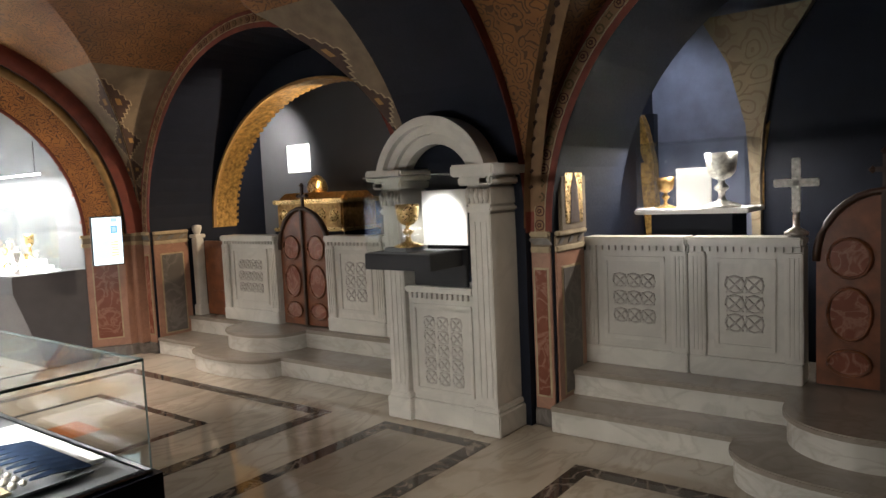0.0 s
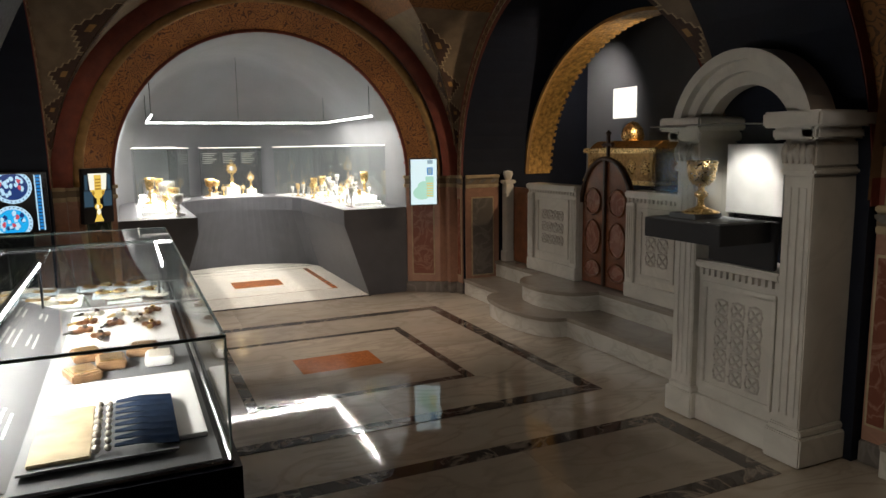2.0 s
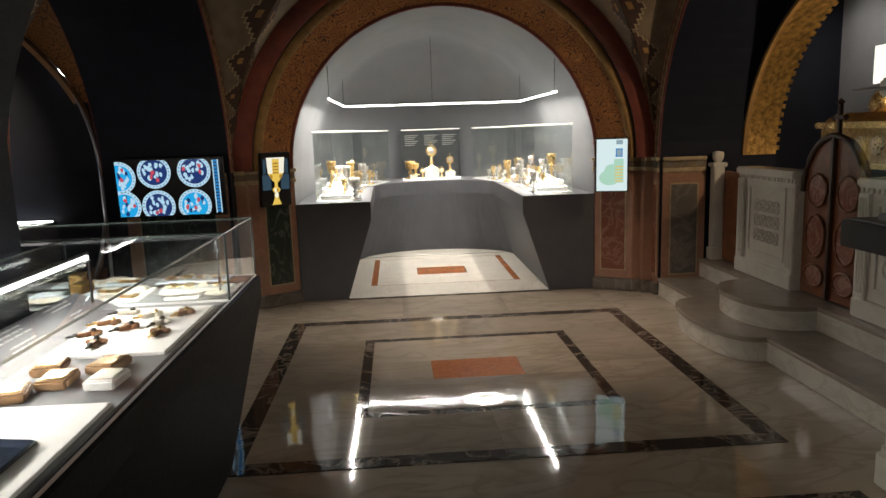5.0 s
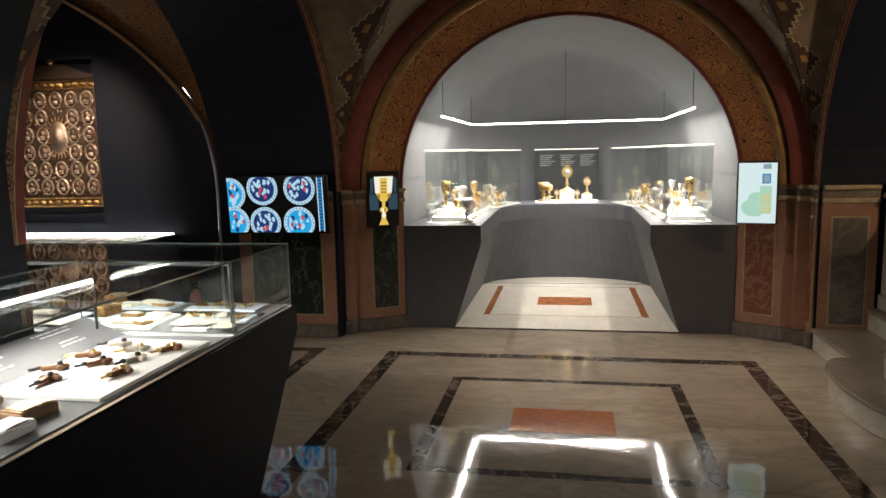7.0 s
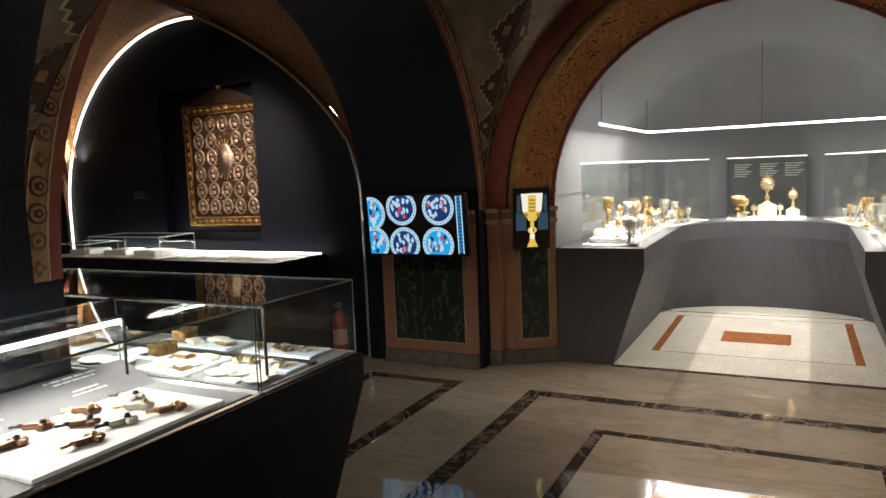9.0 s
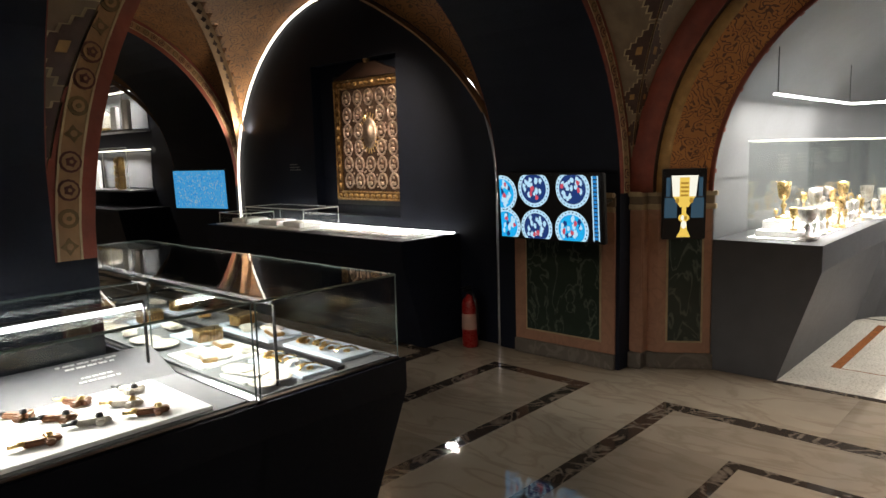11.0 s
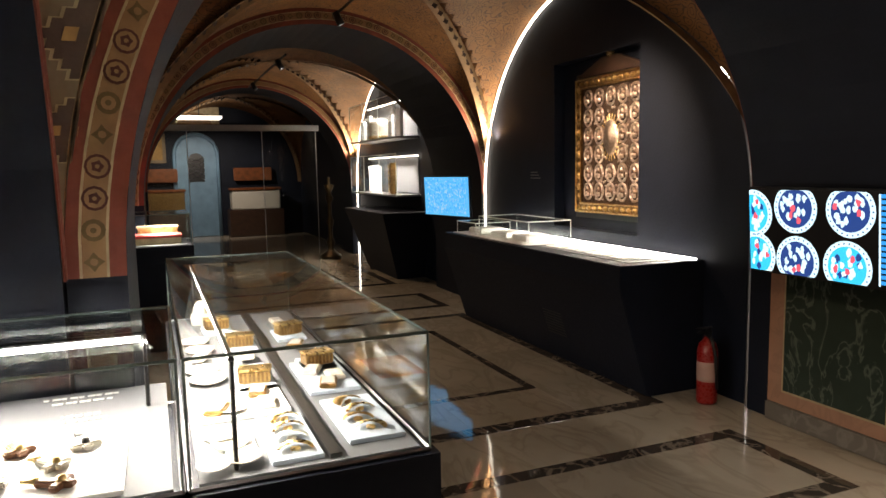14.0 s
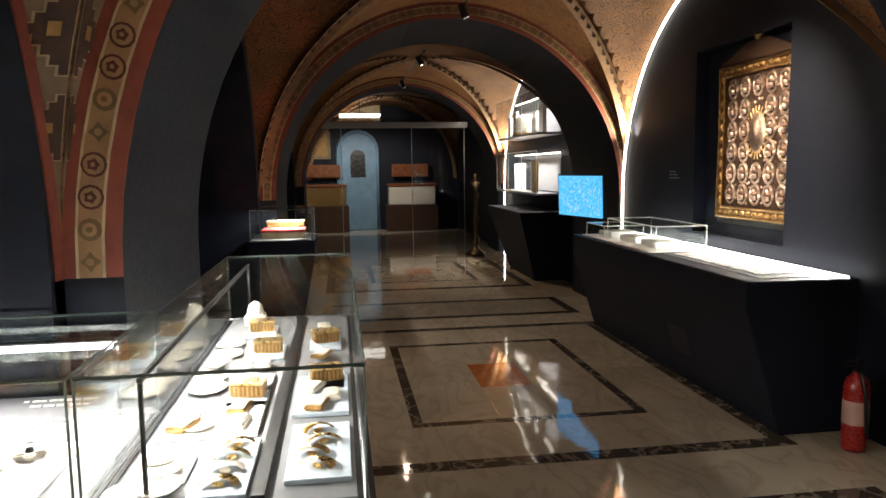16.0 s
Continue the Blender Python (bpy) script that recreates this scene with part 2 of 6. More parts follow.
AGED = mat("aged_silver_ground", (0.13, 0.08, 0.055), 0.45, 0.8, vary=0.5, scale=35, bump=0.9, bscale=60)
ROSESILVER = mat("rose_silver", (0.72, 0.56, 0.45), 0.34, 1.0, vary=0.4, scale=40, bump=0.5, bscale=80)
WHITE = mat("white_board", (0.8, 0.8, 0.8), 0.7, vary=0.04, bump=0.02)
PALEBLUE = mat("pale_blue_board", (0.42, 0.49, 0.57), 0.7, vary=0.05, bump=0.02)
GREYBOARD = mat("grey_board", (0.12, 0.125, 0.135), 0.7, vary=0.08, bump=0.02)
PEARL = mat("pearl", (0.58, 0.54, 0.47), 0.35, vary=0.25, scale=40, bump=0.6, bscale=70)
CROSSWOOD = mat("carved_boxwood", (0.22, 0.085, 0.03), 0.5, vary=0.4, scale=40, bump=0.5)
BOOK = mat("book_leather", (0.35, 0.2, 0.1), 0.6, vary=0.4, scale=20, bump=0.4)
RED = mat("red_enamel", (0.26, 0.014, 0.012), 0.28, vary=0.1, bump=0.02)
REDCLOTH = mat("red_cloth", (0.4, 0.03, 0.03), 0.8, vary=0.4, scale=20, bump=0.4)
BLUEDOOR = mat("blue_door_paint", (0.14, 0.25, 0.36), 0.55, vary=0.25, scale=5, bump=0.1)
BLUEPAINT = mat("blue_wall_paint", (0.15, 0.17, 0.25), 0.8, vary=0.25)
DARKBLUE = mat("dark_blue_thread", (0.03, 0.06, 0.13), 0.8, vary=0.4, scale=40)
TEXT = mat("white_lettering", (0.42, 0.42, 0.42), 0.7, bump=0)
DIMTEXT = mat("dim_white_lettering", (0.2, 0.2, 0.2), 0.8, bump=0)
STEEL = mat("brushed_steel", (0.45, 0.45, 0.47), 0.3, 1.0, vary=0.1, bump=0.05)
GLASS = glass_mat()
LED = glow("led_tube", (0.95, 0.98, 1.0), 9)
# soft LED white; also lends the niche cases' glass edges their glow
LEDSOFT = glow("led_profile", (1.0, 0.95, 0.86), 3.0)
S_BLUE = glow("screen_blue", (0.005, 0.36, 0.78), 1.0)
S_BLUE2 = glow("screen_deep_blue", (0.01, 0.2, 0.55), 1.0)
S_STONE = glow("screen_stone", (0.30, 0.44, 0.54), 0.8)
S_MID = glow("screen_mid_blue", (0.05, 0.3, 0.62), 0.9)
S_DARK = glow("screen_dark", (0.03, 0.07, 0.11), 0.8)
S_RIM = glow("screen_rim_white", (0.42, 0.66, 0.85), 1.0)
S_NIGHT = glow("screen_night_blue", (0.01, 0.035, 0.16), 1.0)
S_RED = glow("screen_red", (0.6, 0.08, 0.12), 0.9)
S_GREEN = glow("screen_pale_green", (0.42, 0.72, 0.6), 0.9)
S_OCHRE = glow("screen_ochre", (0.4, 0.22, 0.03), 0.9)
S_PALE = glow("screen_pale", (0.68, 0.86, 0.92), 0.95)
S_GOLD = glow("screen_gold", (0.75, 0.52, 0.10), 1.0)
S_WHITE = glow("screen_white", (0.85, 0.85, 0.75), 1.0)
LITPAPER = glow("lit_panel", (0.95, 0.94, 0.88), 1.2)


rng = random.Random(4)


# ---- mesh tools ----
class Shape:
    def __init__(self):
        self.bm = bmesh.new()

    def box(self, x0, y0, z0, x1, y1, z1):
        v = [self.bm.verts.new((x, y, z)) for x in (x0, x1) for y in (y0, y1) for z in (z0, z1)]
        for f in ((0, 1, 3, 2), (4, 6, 7, 5), (0, 4, 5, 1), (2, 3, 7, 6), (0, 2, 6, 4), (1, 5, 7, 3)):
            self.bm.faces.new([v[i] for i in f])
        return self

    def prism(self, pts, d):
        """A flat outline pushed along the vector d."""
        d = Vector(d)
        a = [self.bm.verts.new(p) for p in pts]
        b = [self.bm.verts.new(Vector(p) + d) for p in pts]
        self.bm.faces.new(a[::-1]), self.bm.faces.new(b)
        for i in range(len(a)):
            j = (i + 1) % len(a)
            self.bm.faces.new((a[i], a[j], b[j], b[i]))
        return self

    def grid(self, rows, close=False):
        vs = [[self.bm.verts.new(p) for p in r] for r in rows]
        for r, s in zip(vs, vs[1:]):
            n = len(r)
            for i in range(n if close else n - 1):
                self.bm.faces.new((r[i], r[(i + 1) % n], s[(i + 1) % n], s[i]))
        return self

    def lathe(self, prof, c=(0, 0, 0), seg=20, sx=1.0, sy=1.0):
        rows = [[(c[0] + max(r, 1e-4) * math.cos(a) * sx, c[1] + max(r, 1e-4) * math.sin(a) * sy, c[2] + z)
                 for a in (2 * math.pi * k / seg for k in range(seg))] for r, z in prof]
        return self.grid(rows, True)

    def tube(self, pts, r, seg=8):
        pts = [Vector(p) for p in pts]
        rows = []
        for i, p in enumerate(pts):
            d = (pts[min(i + 1, len(pts) - 1)] - pts[max(i - 1, 0)]).normalized()
            s = d.cross(Vector((0, 0, 1)) if abs(d.z) < 0.9 else Vector((1, 0, 0))).normalized()
            u = s.cross(d)
            rows.append([p + r * (math.cos(a) * s + math.sin(a) * u) for a in (2 * math.pi * k / seg for k in range(seg))])
        self.grid(rows, True)
        for r2 in (rows[0], rows[-1]):
            self.bm.faces.new([self.bm.verts.new(p) for p in r2])
        return self

    def move(self, m):
        bmesh.ops.transform(self.bm, matrix=m, verts=self.bm.verts)
        return self

    def mesh(self, name, material, smooth=False, bevel=0.0):
        bmesh.ops.remove_doubles(self.bm, verts=self.bm.verts, dist=1e-5)
        bmesh.ops.recalc_face_normals(self.bm, faces=self.bm.faces)
        if bevel:
            es = [e for e in self.bm.edges if len(e.link_faces) == 2 and e.calc_face_angle(0) > 0.6]
            bmesh.ops.bevel(self.bm, geom=es, offset=bevel, segments=2, affect="EDGES", clamp_overlap=True)
        me = bpy.data.meshes.new(name)
        self.bm.to_mesh(me)
        self.bm.free()
        me.materials.append(material)
        if smooth:
            me.shade_smooth()
        return me

    def ob(self, name, material, parent=None, smooth=False, bevel=0.0, label=""):
        o = new(name, self.mesh(name, material, smooth, bevel))
        if parent:
            o.parent = parent
        return tagged(o, label)


def built(shape, name, material, label="", smooth=False, bevel=0.0, cat=""):
    return tagged(shape.ob(name, material, None, smooth, bevel), label, cat, kind="structure")


def thing(name, label, cat, at=(0, 0, 0), rz=0.0, group=""):
    e = new(name)
    e.matrix_world = pose(*at, 0, 0, rz)
    e.empty_display_size = 0.1
    return tagged(e, label, cat, group)


def pane(parent, x0, y0, z0, x1, y1, z1):
    o = Shape().box(x0, y0, z0, x1, y1, z1).ob("glass_pane", GLASS, parent)
    o.visible_shadow = False
    return o


# ---- plan ----
SPRING, SOFFIT, CELL = 1.36, 1.88, 2.05
TOP = 3.75
# bays: centre and half widths of the vaults along x, and along y
BX = {"a": (0.0, 2.05), "b": (-5.28, 2.08), "c": (-11.15, 2.25), "d": (-16.9, 2.5), "e": (5.2, 2.0)}
YN, YS, HY = -2.33, -7.33, 2.05


def arch_wall(name, axis, p0, p1, c, half, r, ht, paint=NAVY, jamb=0.0):
    """A thick wall across the hall with an arched passage; axis is the way through it."""
    s = Shape()
    arc = [(c + r * math.cos(a), SPRING + (ht - SPRING) * math.sin(a)) for a in (math.pi * k / 40 for k in range(41))]
    def at(u, z, p):
        return (p, u, z) if axis == "x" else (u, p, z)
    for (u0, z0), (u1, z1) in zip(arc, arc[1:]):
        s.prism([at(u0, z0, p0), at(u1, z1, p0), at(u1, TOP, p0), at(u0, TOP, p0)], at(0, 0, p1 - p0))
    for a, b in ((c - half, c - r), (c + r, c + half)):
        s.prism([at(a, jamb, p0), at(b, jamb, p0), at(b, TOP, p0), at(a, TOP, p0)], at(0, 0, p1 - p0))
    return built(s, name, paint, "dark navy painted vault arch and piers")


def ring(s, axis, p, d, c, r0, r1, h0, h1, a0=0.0, a1=math.pi, n=48):
    """A flat curved band round an arch, on the plane p, d thick."""
    def at(u, z, q):
        return (q, u, z) if axis == "x" else (u, q, z)
    for k in range(n):
        t0, t1 = a0 + (a1 - a0) * k / n, a0 + (a1 - a0) * (k + 1) / n
        q = [at(c + r * math.cos(t), SPRING + h * math.sin(t), p) for r, h, t in ((r0, h0, t0), (r0, h0, t1), (r1, h1, t1), (r1, h1, t0))]
        s.prism(q, at(0, 0, d))
    return s


def arch_bands(axis, p, side, c, rich=True, plain=False):
    """The painted border on an arch's face: dark red ground, cream lines and a row of rosettes."""
    e = 0.006 * side
    if plain:
        built(ring(Shape(), axis, p, e, c, 1.985, CELL - 0.002, 1.94, CELL - 0.002), "painted_arch_edge", BAND, "dark red painted edge of the arch")
        return
    base = tagged(new("painted_arch_border"), "dark red painted arch border with cream lines and rosettes", "painted border", kind="structure")
    ring(Shape(), axis, p, e, c, SOFFIT + 0.001, CELL - 0.002, SOFFIT + 0.001, CELL - 0.002).ob("ground", BAND, base)
    s = Shape()
    for r in (1.929, 2.004):
        ring(s, axis, p + e, e * 0.6, c, r, r + 0.008, r, r + 0.008)
    s.ob("cream_line", CREAM, base)
    ring(Shape(), axis, p + e, e * 0.15, c, 1.937, 2.003, 1.937, 2.003).ob("ochre_strip", TAN, base)
    if not rich:
        return
    g, b, o = Shape(), Shape(), Shape()
    n = 64
    for k in range(n):
        a = math.pi * (k + 0.5) / n
        r = 1.970
        cu, cz = c + r * math.cos(a), SPRING + r * math.sin(a)
        pat = k % 4
        def disc(sh, rad, lift, seg=10, star=0.0):
            pts = []
            for j in range(seg):
                q = 2 * math.pi * j / seg
                rr = 0.82 * rad * (1 + star * math.cos(q * seg / 2))
                pts.append(((p + e * lift, cu + rr * math.cos(q), cz + rr * math.sin(q)) if axis == "x" else (cu + rr * math.cos(q), p + e * lift, cz + rr * math.sin(q))))
            sh.prism(pts, (e * 0.5, 0, 0) if axis == "x" else (0, e * 0.5, 0))
        if pat in (0, 1):
            disc(b, 0.046, 1.2, 12)
            disc(o, 0.036, 1.8, 12)
            disc(b, 0.021, 2.4, 10, 0.15)
            disc(o, 0.008, 3.0, 8)
        elif pat == 2:
            disc(g, 0.042, 1.2, 12)
            disc(o, 0.026, 1.8, 10)
            disc(g, 0.011, 2.4, 8)
        else:
            disc(g, 0.030, 1.2, 8, 0.25)
            disc(o, 0.014, 1.8, 8)
    tagged(b.ob("rosette_ring", MAROON, base), kind="stuff")
    tagged(o.ob("rosette", TAN, base), kind="stuff")
    tagged(g.ob("leaf_motif", OLIVE, base), kind="stuff")


def vault(name, cx, hx, cy, hy, paint, ribs=True):
    """A groin vault over one bay, with a painted band along each groin."""
    n = 40
    us = [math.sin(math.pi * (k / n - 0.5)) for k in range(n + 1)]
    def z(u, v):
        return SPRING + CELL * math.sqrt(max(0.0, 1 - min(u * u, v * v)))
    s = Shape().grid([[(cx + hx * u, cy + hy * v, z(u, v)) for v in us] for u in us])
    o = built(s, name, paint, "groin vault painted with brown and gold scrolls", cat="vault")
    if not ribs:
        return o
    band, tri = Shape(), Shape()
    for sx in (-1, 1):
        for sy in (-1, 1):
            rows = []
            for k in range(30):
                u = math.sin(math.pi / 2 * (k / 29) * 0.985)
                w = 0.085
                row = []
                for da, db in ((0, w), (0, 0), (w, 0)):
                    uu, vv = max(0, u - da / hx), max(0, u - db / hy)
                    row.append((cx + sx * hx * uu, cy + sy * hy * vv, z(u, u) - 0.012 - (0 if da + db == 0 else 0.004)))
                rows.append(row)
            band.grid(rows)
            for k in range(1, 27):
                u = math.sin(math.pi / 2 * (k + 0.5) / 29 * 0.985)
                px, py, pz = cx + sx * hx * u, cy + sy * hy * u, z(u, u) - 0.02
                r = 0.026
                tri.bm.faces.new([tri.bm.verts.new((px + dx * r * sx, py + dy * r * sy, pz - 0.004 + dz * r)) for dx, dy, dz in ((-1, 1, 0), (-1, -1, 1.2), (1, -1, 0), (0.6, 0.6, -1.2))])
    band.ob("groin_band", TAN, o)
    tagged(tri.ob("groin_motif", BROWNP, o), kind="stuff")
    return o


def stepped_ornament(sx, sy):
    """Stepped dark pyramids with pale outlines on the springing of the first vault."""
    e = tagged(new("stepped_wall_painting"), "painted spandrel with dark stepped pyramids on beige", "painted border", kind="structure")
    cx, hx = BX["a"]
    def v_at(z):
        return math.sqrt(max(0.0, 1 - ((z - SPRING) / CELL) ** 2))
    def quad(sh, z0, z1, w0, w1, lift):
        pts, pts2 = [], []
        for z, w in ((z0, w0), (z0, w1), (z1, w1), (z1, w0)):
            v = v_at(z)
            d = min(w, hx * (1 - v))
            pts.append((cx + sx * (hx * v - lift), YN + sy * (HY * v + d), z))
            pts2.append((cx + sx * (hx * v + d), YN + sy * (HY * v - lift), z))
        for q in (pts, pts2):
            sh.bm.faces.new([sh.bm.verts.new(p) for p in q])
    ground, dark, pale, sq = Shape(), Shape(), Shape(), Shape()
    for k in range(40):
        quad(ground, 1.42 + k * 0.04, 1.46 + k * 0.04, 0.0, 9.0, 0.004)
    for z0, s in ((1.80, 0.02), (2.06, 0.026), (2.36, 0.034), (2.72, 0.04)):
        for i in range(-4, 5):
            z = z0 + i * s
            quad(pale, z - s * 0.66, z + s * 0.66, 0.0, (5.4 - abs(i)) * s, 0.008)
            quad(dark, z - s * 0.5, z + s * 0.5, 0.0, (5 - abs(i)) * s, 0.012)
        quad(sq, z0 - s * 0.7, z0 + s * 0.7, 1.2 * s, 2.6 * s, 0.016)
    ground.ob("ground", BEIGE, e)
    tagged(pale.ob("pale_outline", CREAM, e), kind="stuff")
    tagged(dark.ob("stepped_pyramid", BROWNP, e), kind="stuff")
    tagged(sq.ob("ochre_square", OCHRE, e), kind="stuff")


# ---- setting ----
built(Shape().box(-20, -10, -0.2, 5.6, 4.2, -0.004), "floor", FLOORM, "polished cream marble floor")
FL = bpy.data.objects["floor"]
built(Shape().box(-20, -10, TOP, 5.6, 4.2, TOP + 0.2), "ceiling", BLACK, "dark roof above the vaults")
built(Shape().box(-20.2, -10.2, -0.2, 5.8, -10, TOP), "wall_south", NAVY, "dark navy wall closing the hall")
built(Shape().box(-20.2, -10, -0.2, -20, 4.2, TOP), "wall_west", NAVY, "dark navy end wall")
built(Shape().box(5.6, -10, -0.2, 5.8, 4.2, TOP), "wall_east", NAVY, "dark wall behind the altar rooms")

for key, (cx, hx) in BX.items():
    for nm, cy in (("n", YN), ("s", YS)):
        if key == "e":
            continue
        vault("vault_" + key + nm, cx, hx, cy, HY, VAULT, key + nm != "an")
# cross arches between the bays, and the piers where they meet
for x0, x1 in ((-3.2, -2.05), (-8.9, -7.36), (-14.4, -13.4), (2.05, 3.2)):
    for nm, cy in (("n", YN), ("s", YS)):
        arch_wall("arch_wall_" + nm, "x", x0, x1, cy, HY, SOFFIT, SPRING + SOFFIT)
    built(Shape().box(x0, -5.28, 0, x1 + (0.1 if x1 == -2.05 else 0), -4.38, TOP), "pier", NAVY, "navy clad pier")
    built(Shape().box(x0, -0.28, 0, x1, 0.4, TOP), "pier_north", NAVY, "navy pier on the north wall")
    built(Shape().box(x0, -10, 0, x1, -9.38, TOP), "pier_south", NAVY, "navy pier on the south wall")
for key in "abcd":
    cx, hx = BX[key]
    arch_wall("arch_wall_mid", "y", -5.28, -4.38, cx, hx, hx - (0.07 if key == "a" else 0.17), SPRING + (1.93 if key == "a" else SOFFIT))
for x, side in ((-2.05, 1), (-7.36, 1), (-13.4, 1)):
    arch_bands("x", x, side, YN, x > -8)
arch_bands("x", -3.2, -1, YN, False)
arch_bands("x", -8.9, -1, YN, False)
arch_bands("x", 2.05, -1, YN)
arch_bands("x", 2.05, -1, YS)
arch_bands("y", -4.38, 1, 0.0, plain=True)
arch_bands("y", -5.28, -1, 0.0, plain=True)
for sx_, sy_ in ((-1, -1), (-1, 1), (1, 1), (1, -1)):
    stepped_ornament(sx_, sy_)
# north walls of the western bays, and the closed far bay
for key in "bcd":
    cx, hx = BX[key]
    built(Shape().box(cx - hx, -0.28, 0, cx + hx, 0.4, TOP), "wall_north_" + key, NAVY, "flat navy wall")
clad = Shape()
for x0, x1, z0, z1 in ((-7.36, -5.78, 0, 3.3), (-4.46, -3.2, 0, 3.3), (-5.78, -4.46, 0, 1.08), (-5.78, -4.46, 2.66, 3.3)):
    clad.box(x0, -0.40, z0, x1, -0.282, z1)
built(clad, "wall_cladding", NAVY, "navy wall cladding with a recess for the icon")
built(Shape().box(-19.8, -4.4, 0, -19.4, -0.2, TOP), "wall_far", NAVY, "dark end wall")
for key in "abcd":
    cx, hx = BX[key]
    built(Shape().box(cx - hx, -10, 0, cx + hx, -9.38, TOP), "wall_south_" + key, NAVY, "flat navy wall")


def sweep(s, prof, r_ofs, n=48):
    """Arch order: a profile of (radius, y) carried up both jambs and round the head."""
    rows = []
    def row(fx, fz):
        return [(fx * r, y, SPRING + fz * r) for r, y in prof]
    rows.append([(-r, y, r_ofs) for r, y in prof])
    for k in range(n + 1):
        a = math.pi - math.pi * k / n
        rows.append(row(math.cos(a), math.sin(a)))
    rows.append([(r, y, r_ofs) for r, y in prof])
    return s.grid(rows)


# the niche: arch orders and the round-ended grey room behind
fill = Shape()
arc = [(2.05 * math.cos(math.pi * k / 40), SPRING + 2.05 * math.sin(math.pi * k / 40)) for k in range(41)]
for (u0, z0), (u1, z1) in zip(arc, arc[1:]):
    fill.prism([(u0, -0.275, z0 - 0.02), (u1, -0.275, z1 - 0.02), (u1, -0.275, TOP), (u0, -0.275, TOP)], (0, 0.3, 0))
built(fill, "wall_north_head", NAVY, "wall over the niche arch")
built(sweep(Shape(), [(2.06, -0.30), (2.0, -0.315), (1.93, -0.315), (1.9, -0.29), (1.875, -0.28)], 1.36), "arch_moulding_outer", BAND, "dark red painted outer arch moulding", smooth=True)
built(sweep(Shape(), [(1.875, -0.28), (1.875, -0.225)], 1.36), "arch_soffit", BROWNP, "brown painted arch reveal", smooth=True)
built(sweep(Shape(), [(1.875, -0.225), (1.85, -0.245), (1.80, -0.235), (1.79, -0.205)], 1.36), "arch_moulding_inner", OCHRE, "ochre painted inner arch roll", smooth=True)
built(sweep(Shape(), [(1.79, -0.205), (1.56, -0.02)], 1.36), "arch_splay", ORNATE, "splayed arch reveal with gilt fretwork on dark red", smooth=True)
built(sweep(Shape(), [(1.56, -0.02), (1.53, -0.02), (1.53, 0.03)], 1.36), "arch_edge", BAND, "dark red edge of the niche arch", smooth=True)
rows = []
for k in range(33):
    a = math.pi - math.pi * k / 32
    cx_, cz_ = math.cos(a), math.sin(a)
    r = [(1.53 * cx_, 0.0, SPRING + 1.53 * cz_), (1.53 * cx_, 1.1, SPRING + 1.53 * cz_)]
    for j in range(17):
        b = math.pi / 2 * j / 16
        r.append((1.53 * cx_ * math.cos(b), 2.2 + 1.53 * math.sin(b), SPRING + 1.53 * cz_ * math.cos(b)))
    rows.append(r)
apse = Shape().grid(rows)
plan_ = [(-1.53, 0.0), (-1.53, 1.1)] + [(-1.53 * math.cos(math.pi * k / 32), 2.2 + 1.53 * math.sin(math.pi * k / 32)) for k in range(33)] + [(1.53, 1.1), (1.53, 0.0)]
apse.grid([[(x, y, 0) for x, y in plan_], [(x, y, SPRING) for x, y in plan_]])
built(apse, "niche_wall", GREYWALL, "smooth grey plaster apse", smooth=True)
for sx in (-1, 1):
    # jamb pier of the niche: stepped marble pilaster with an inlaid panel
    pl = tagged(new("niche_pilaster"), "stepped pink marble pilaster with an inlaid panel", "pilaster", kind="structure")
    out = [(sx * 1.53, 0.03), (sx * 1.53, 0), (sx * 1.86, -0.21), (sx * 1.94, -0.21), (sx * 1.94, -0.30), (sx * 2.05, -0.30), (sx * 2.05, 0.03)]
    Shape().prism([(x, y, 0.12) for x, y in out], (0, 0, 1.11)).ob("shaft", PINKM, pl, bevel=0.008)
    d = Vector((sx * 0.33, -0.21, 0)).normalized()
    nn = Vector((-sx * 0.21, -0.33, 0)).normalized()
    for h0, h1, grow, m in ((0.0, 0.12, 0.022, GREYM), (1.23, 1.27, 0.02, CREAM), (1.27, 1.33, 0.008, BEIGE), (1.33, 1.365, 0.028, CREAM)):
        o2 = [(x, y - (grow if y < 0.02 else 0), h0) for x, y in out]
        o2[1] = (sx * (1.53 - grow), 0, h0)
        o2[0] = (sx * (1.53 - grow), 0.03, h0)
        Shape().prism(o2, (0, 0, h1 - h0)).ob("moulding", m, pl, bevel=0.004)
    pc = Vector((sx * 1.53, 0, 0)) + d * 0.195
    q = [pc - d * 0.12 + nn * 0.004, pc + d * 0.12 + nn * 0.004]
    Shape().prism([(*q[0].xy, 0.22), (*q[1].xy, 0.22), (*q[1].xy, 1.1), (*q[0].xy, 1.1)], nn * 0.006).ob("inlaid_panel", GREENM if sx < 0 else RUSTM, pl)
    q = [pc - d * 0.135 + nn * 0.001, pc + d * 0.135 + nn * 0.001]
    Shape().prism([(*q[0].xy, 0.205), (*q[1].xy, 0.205), (*q[1].xy, 1.115), (*q[0].xy, 1.115)], nn * 0.005).ob("panel_border", CREAM, pl)


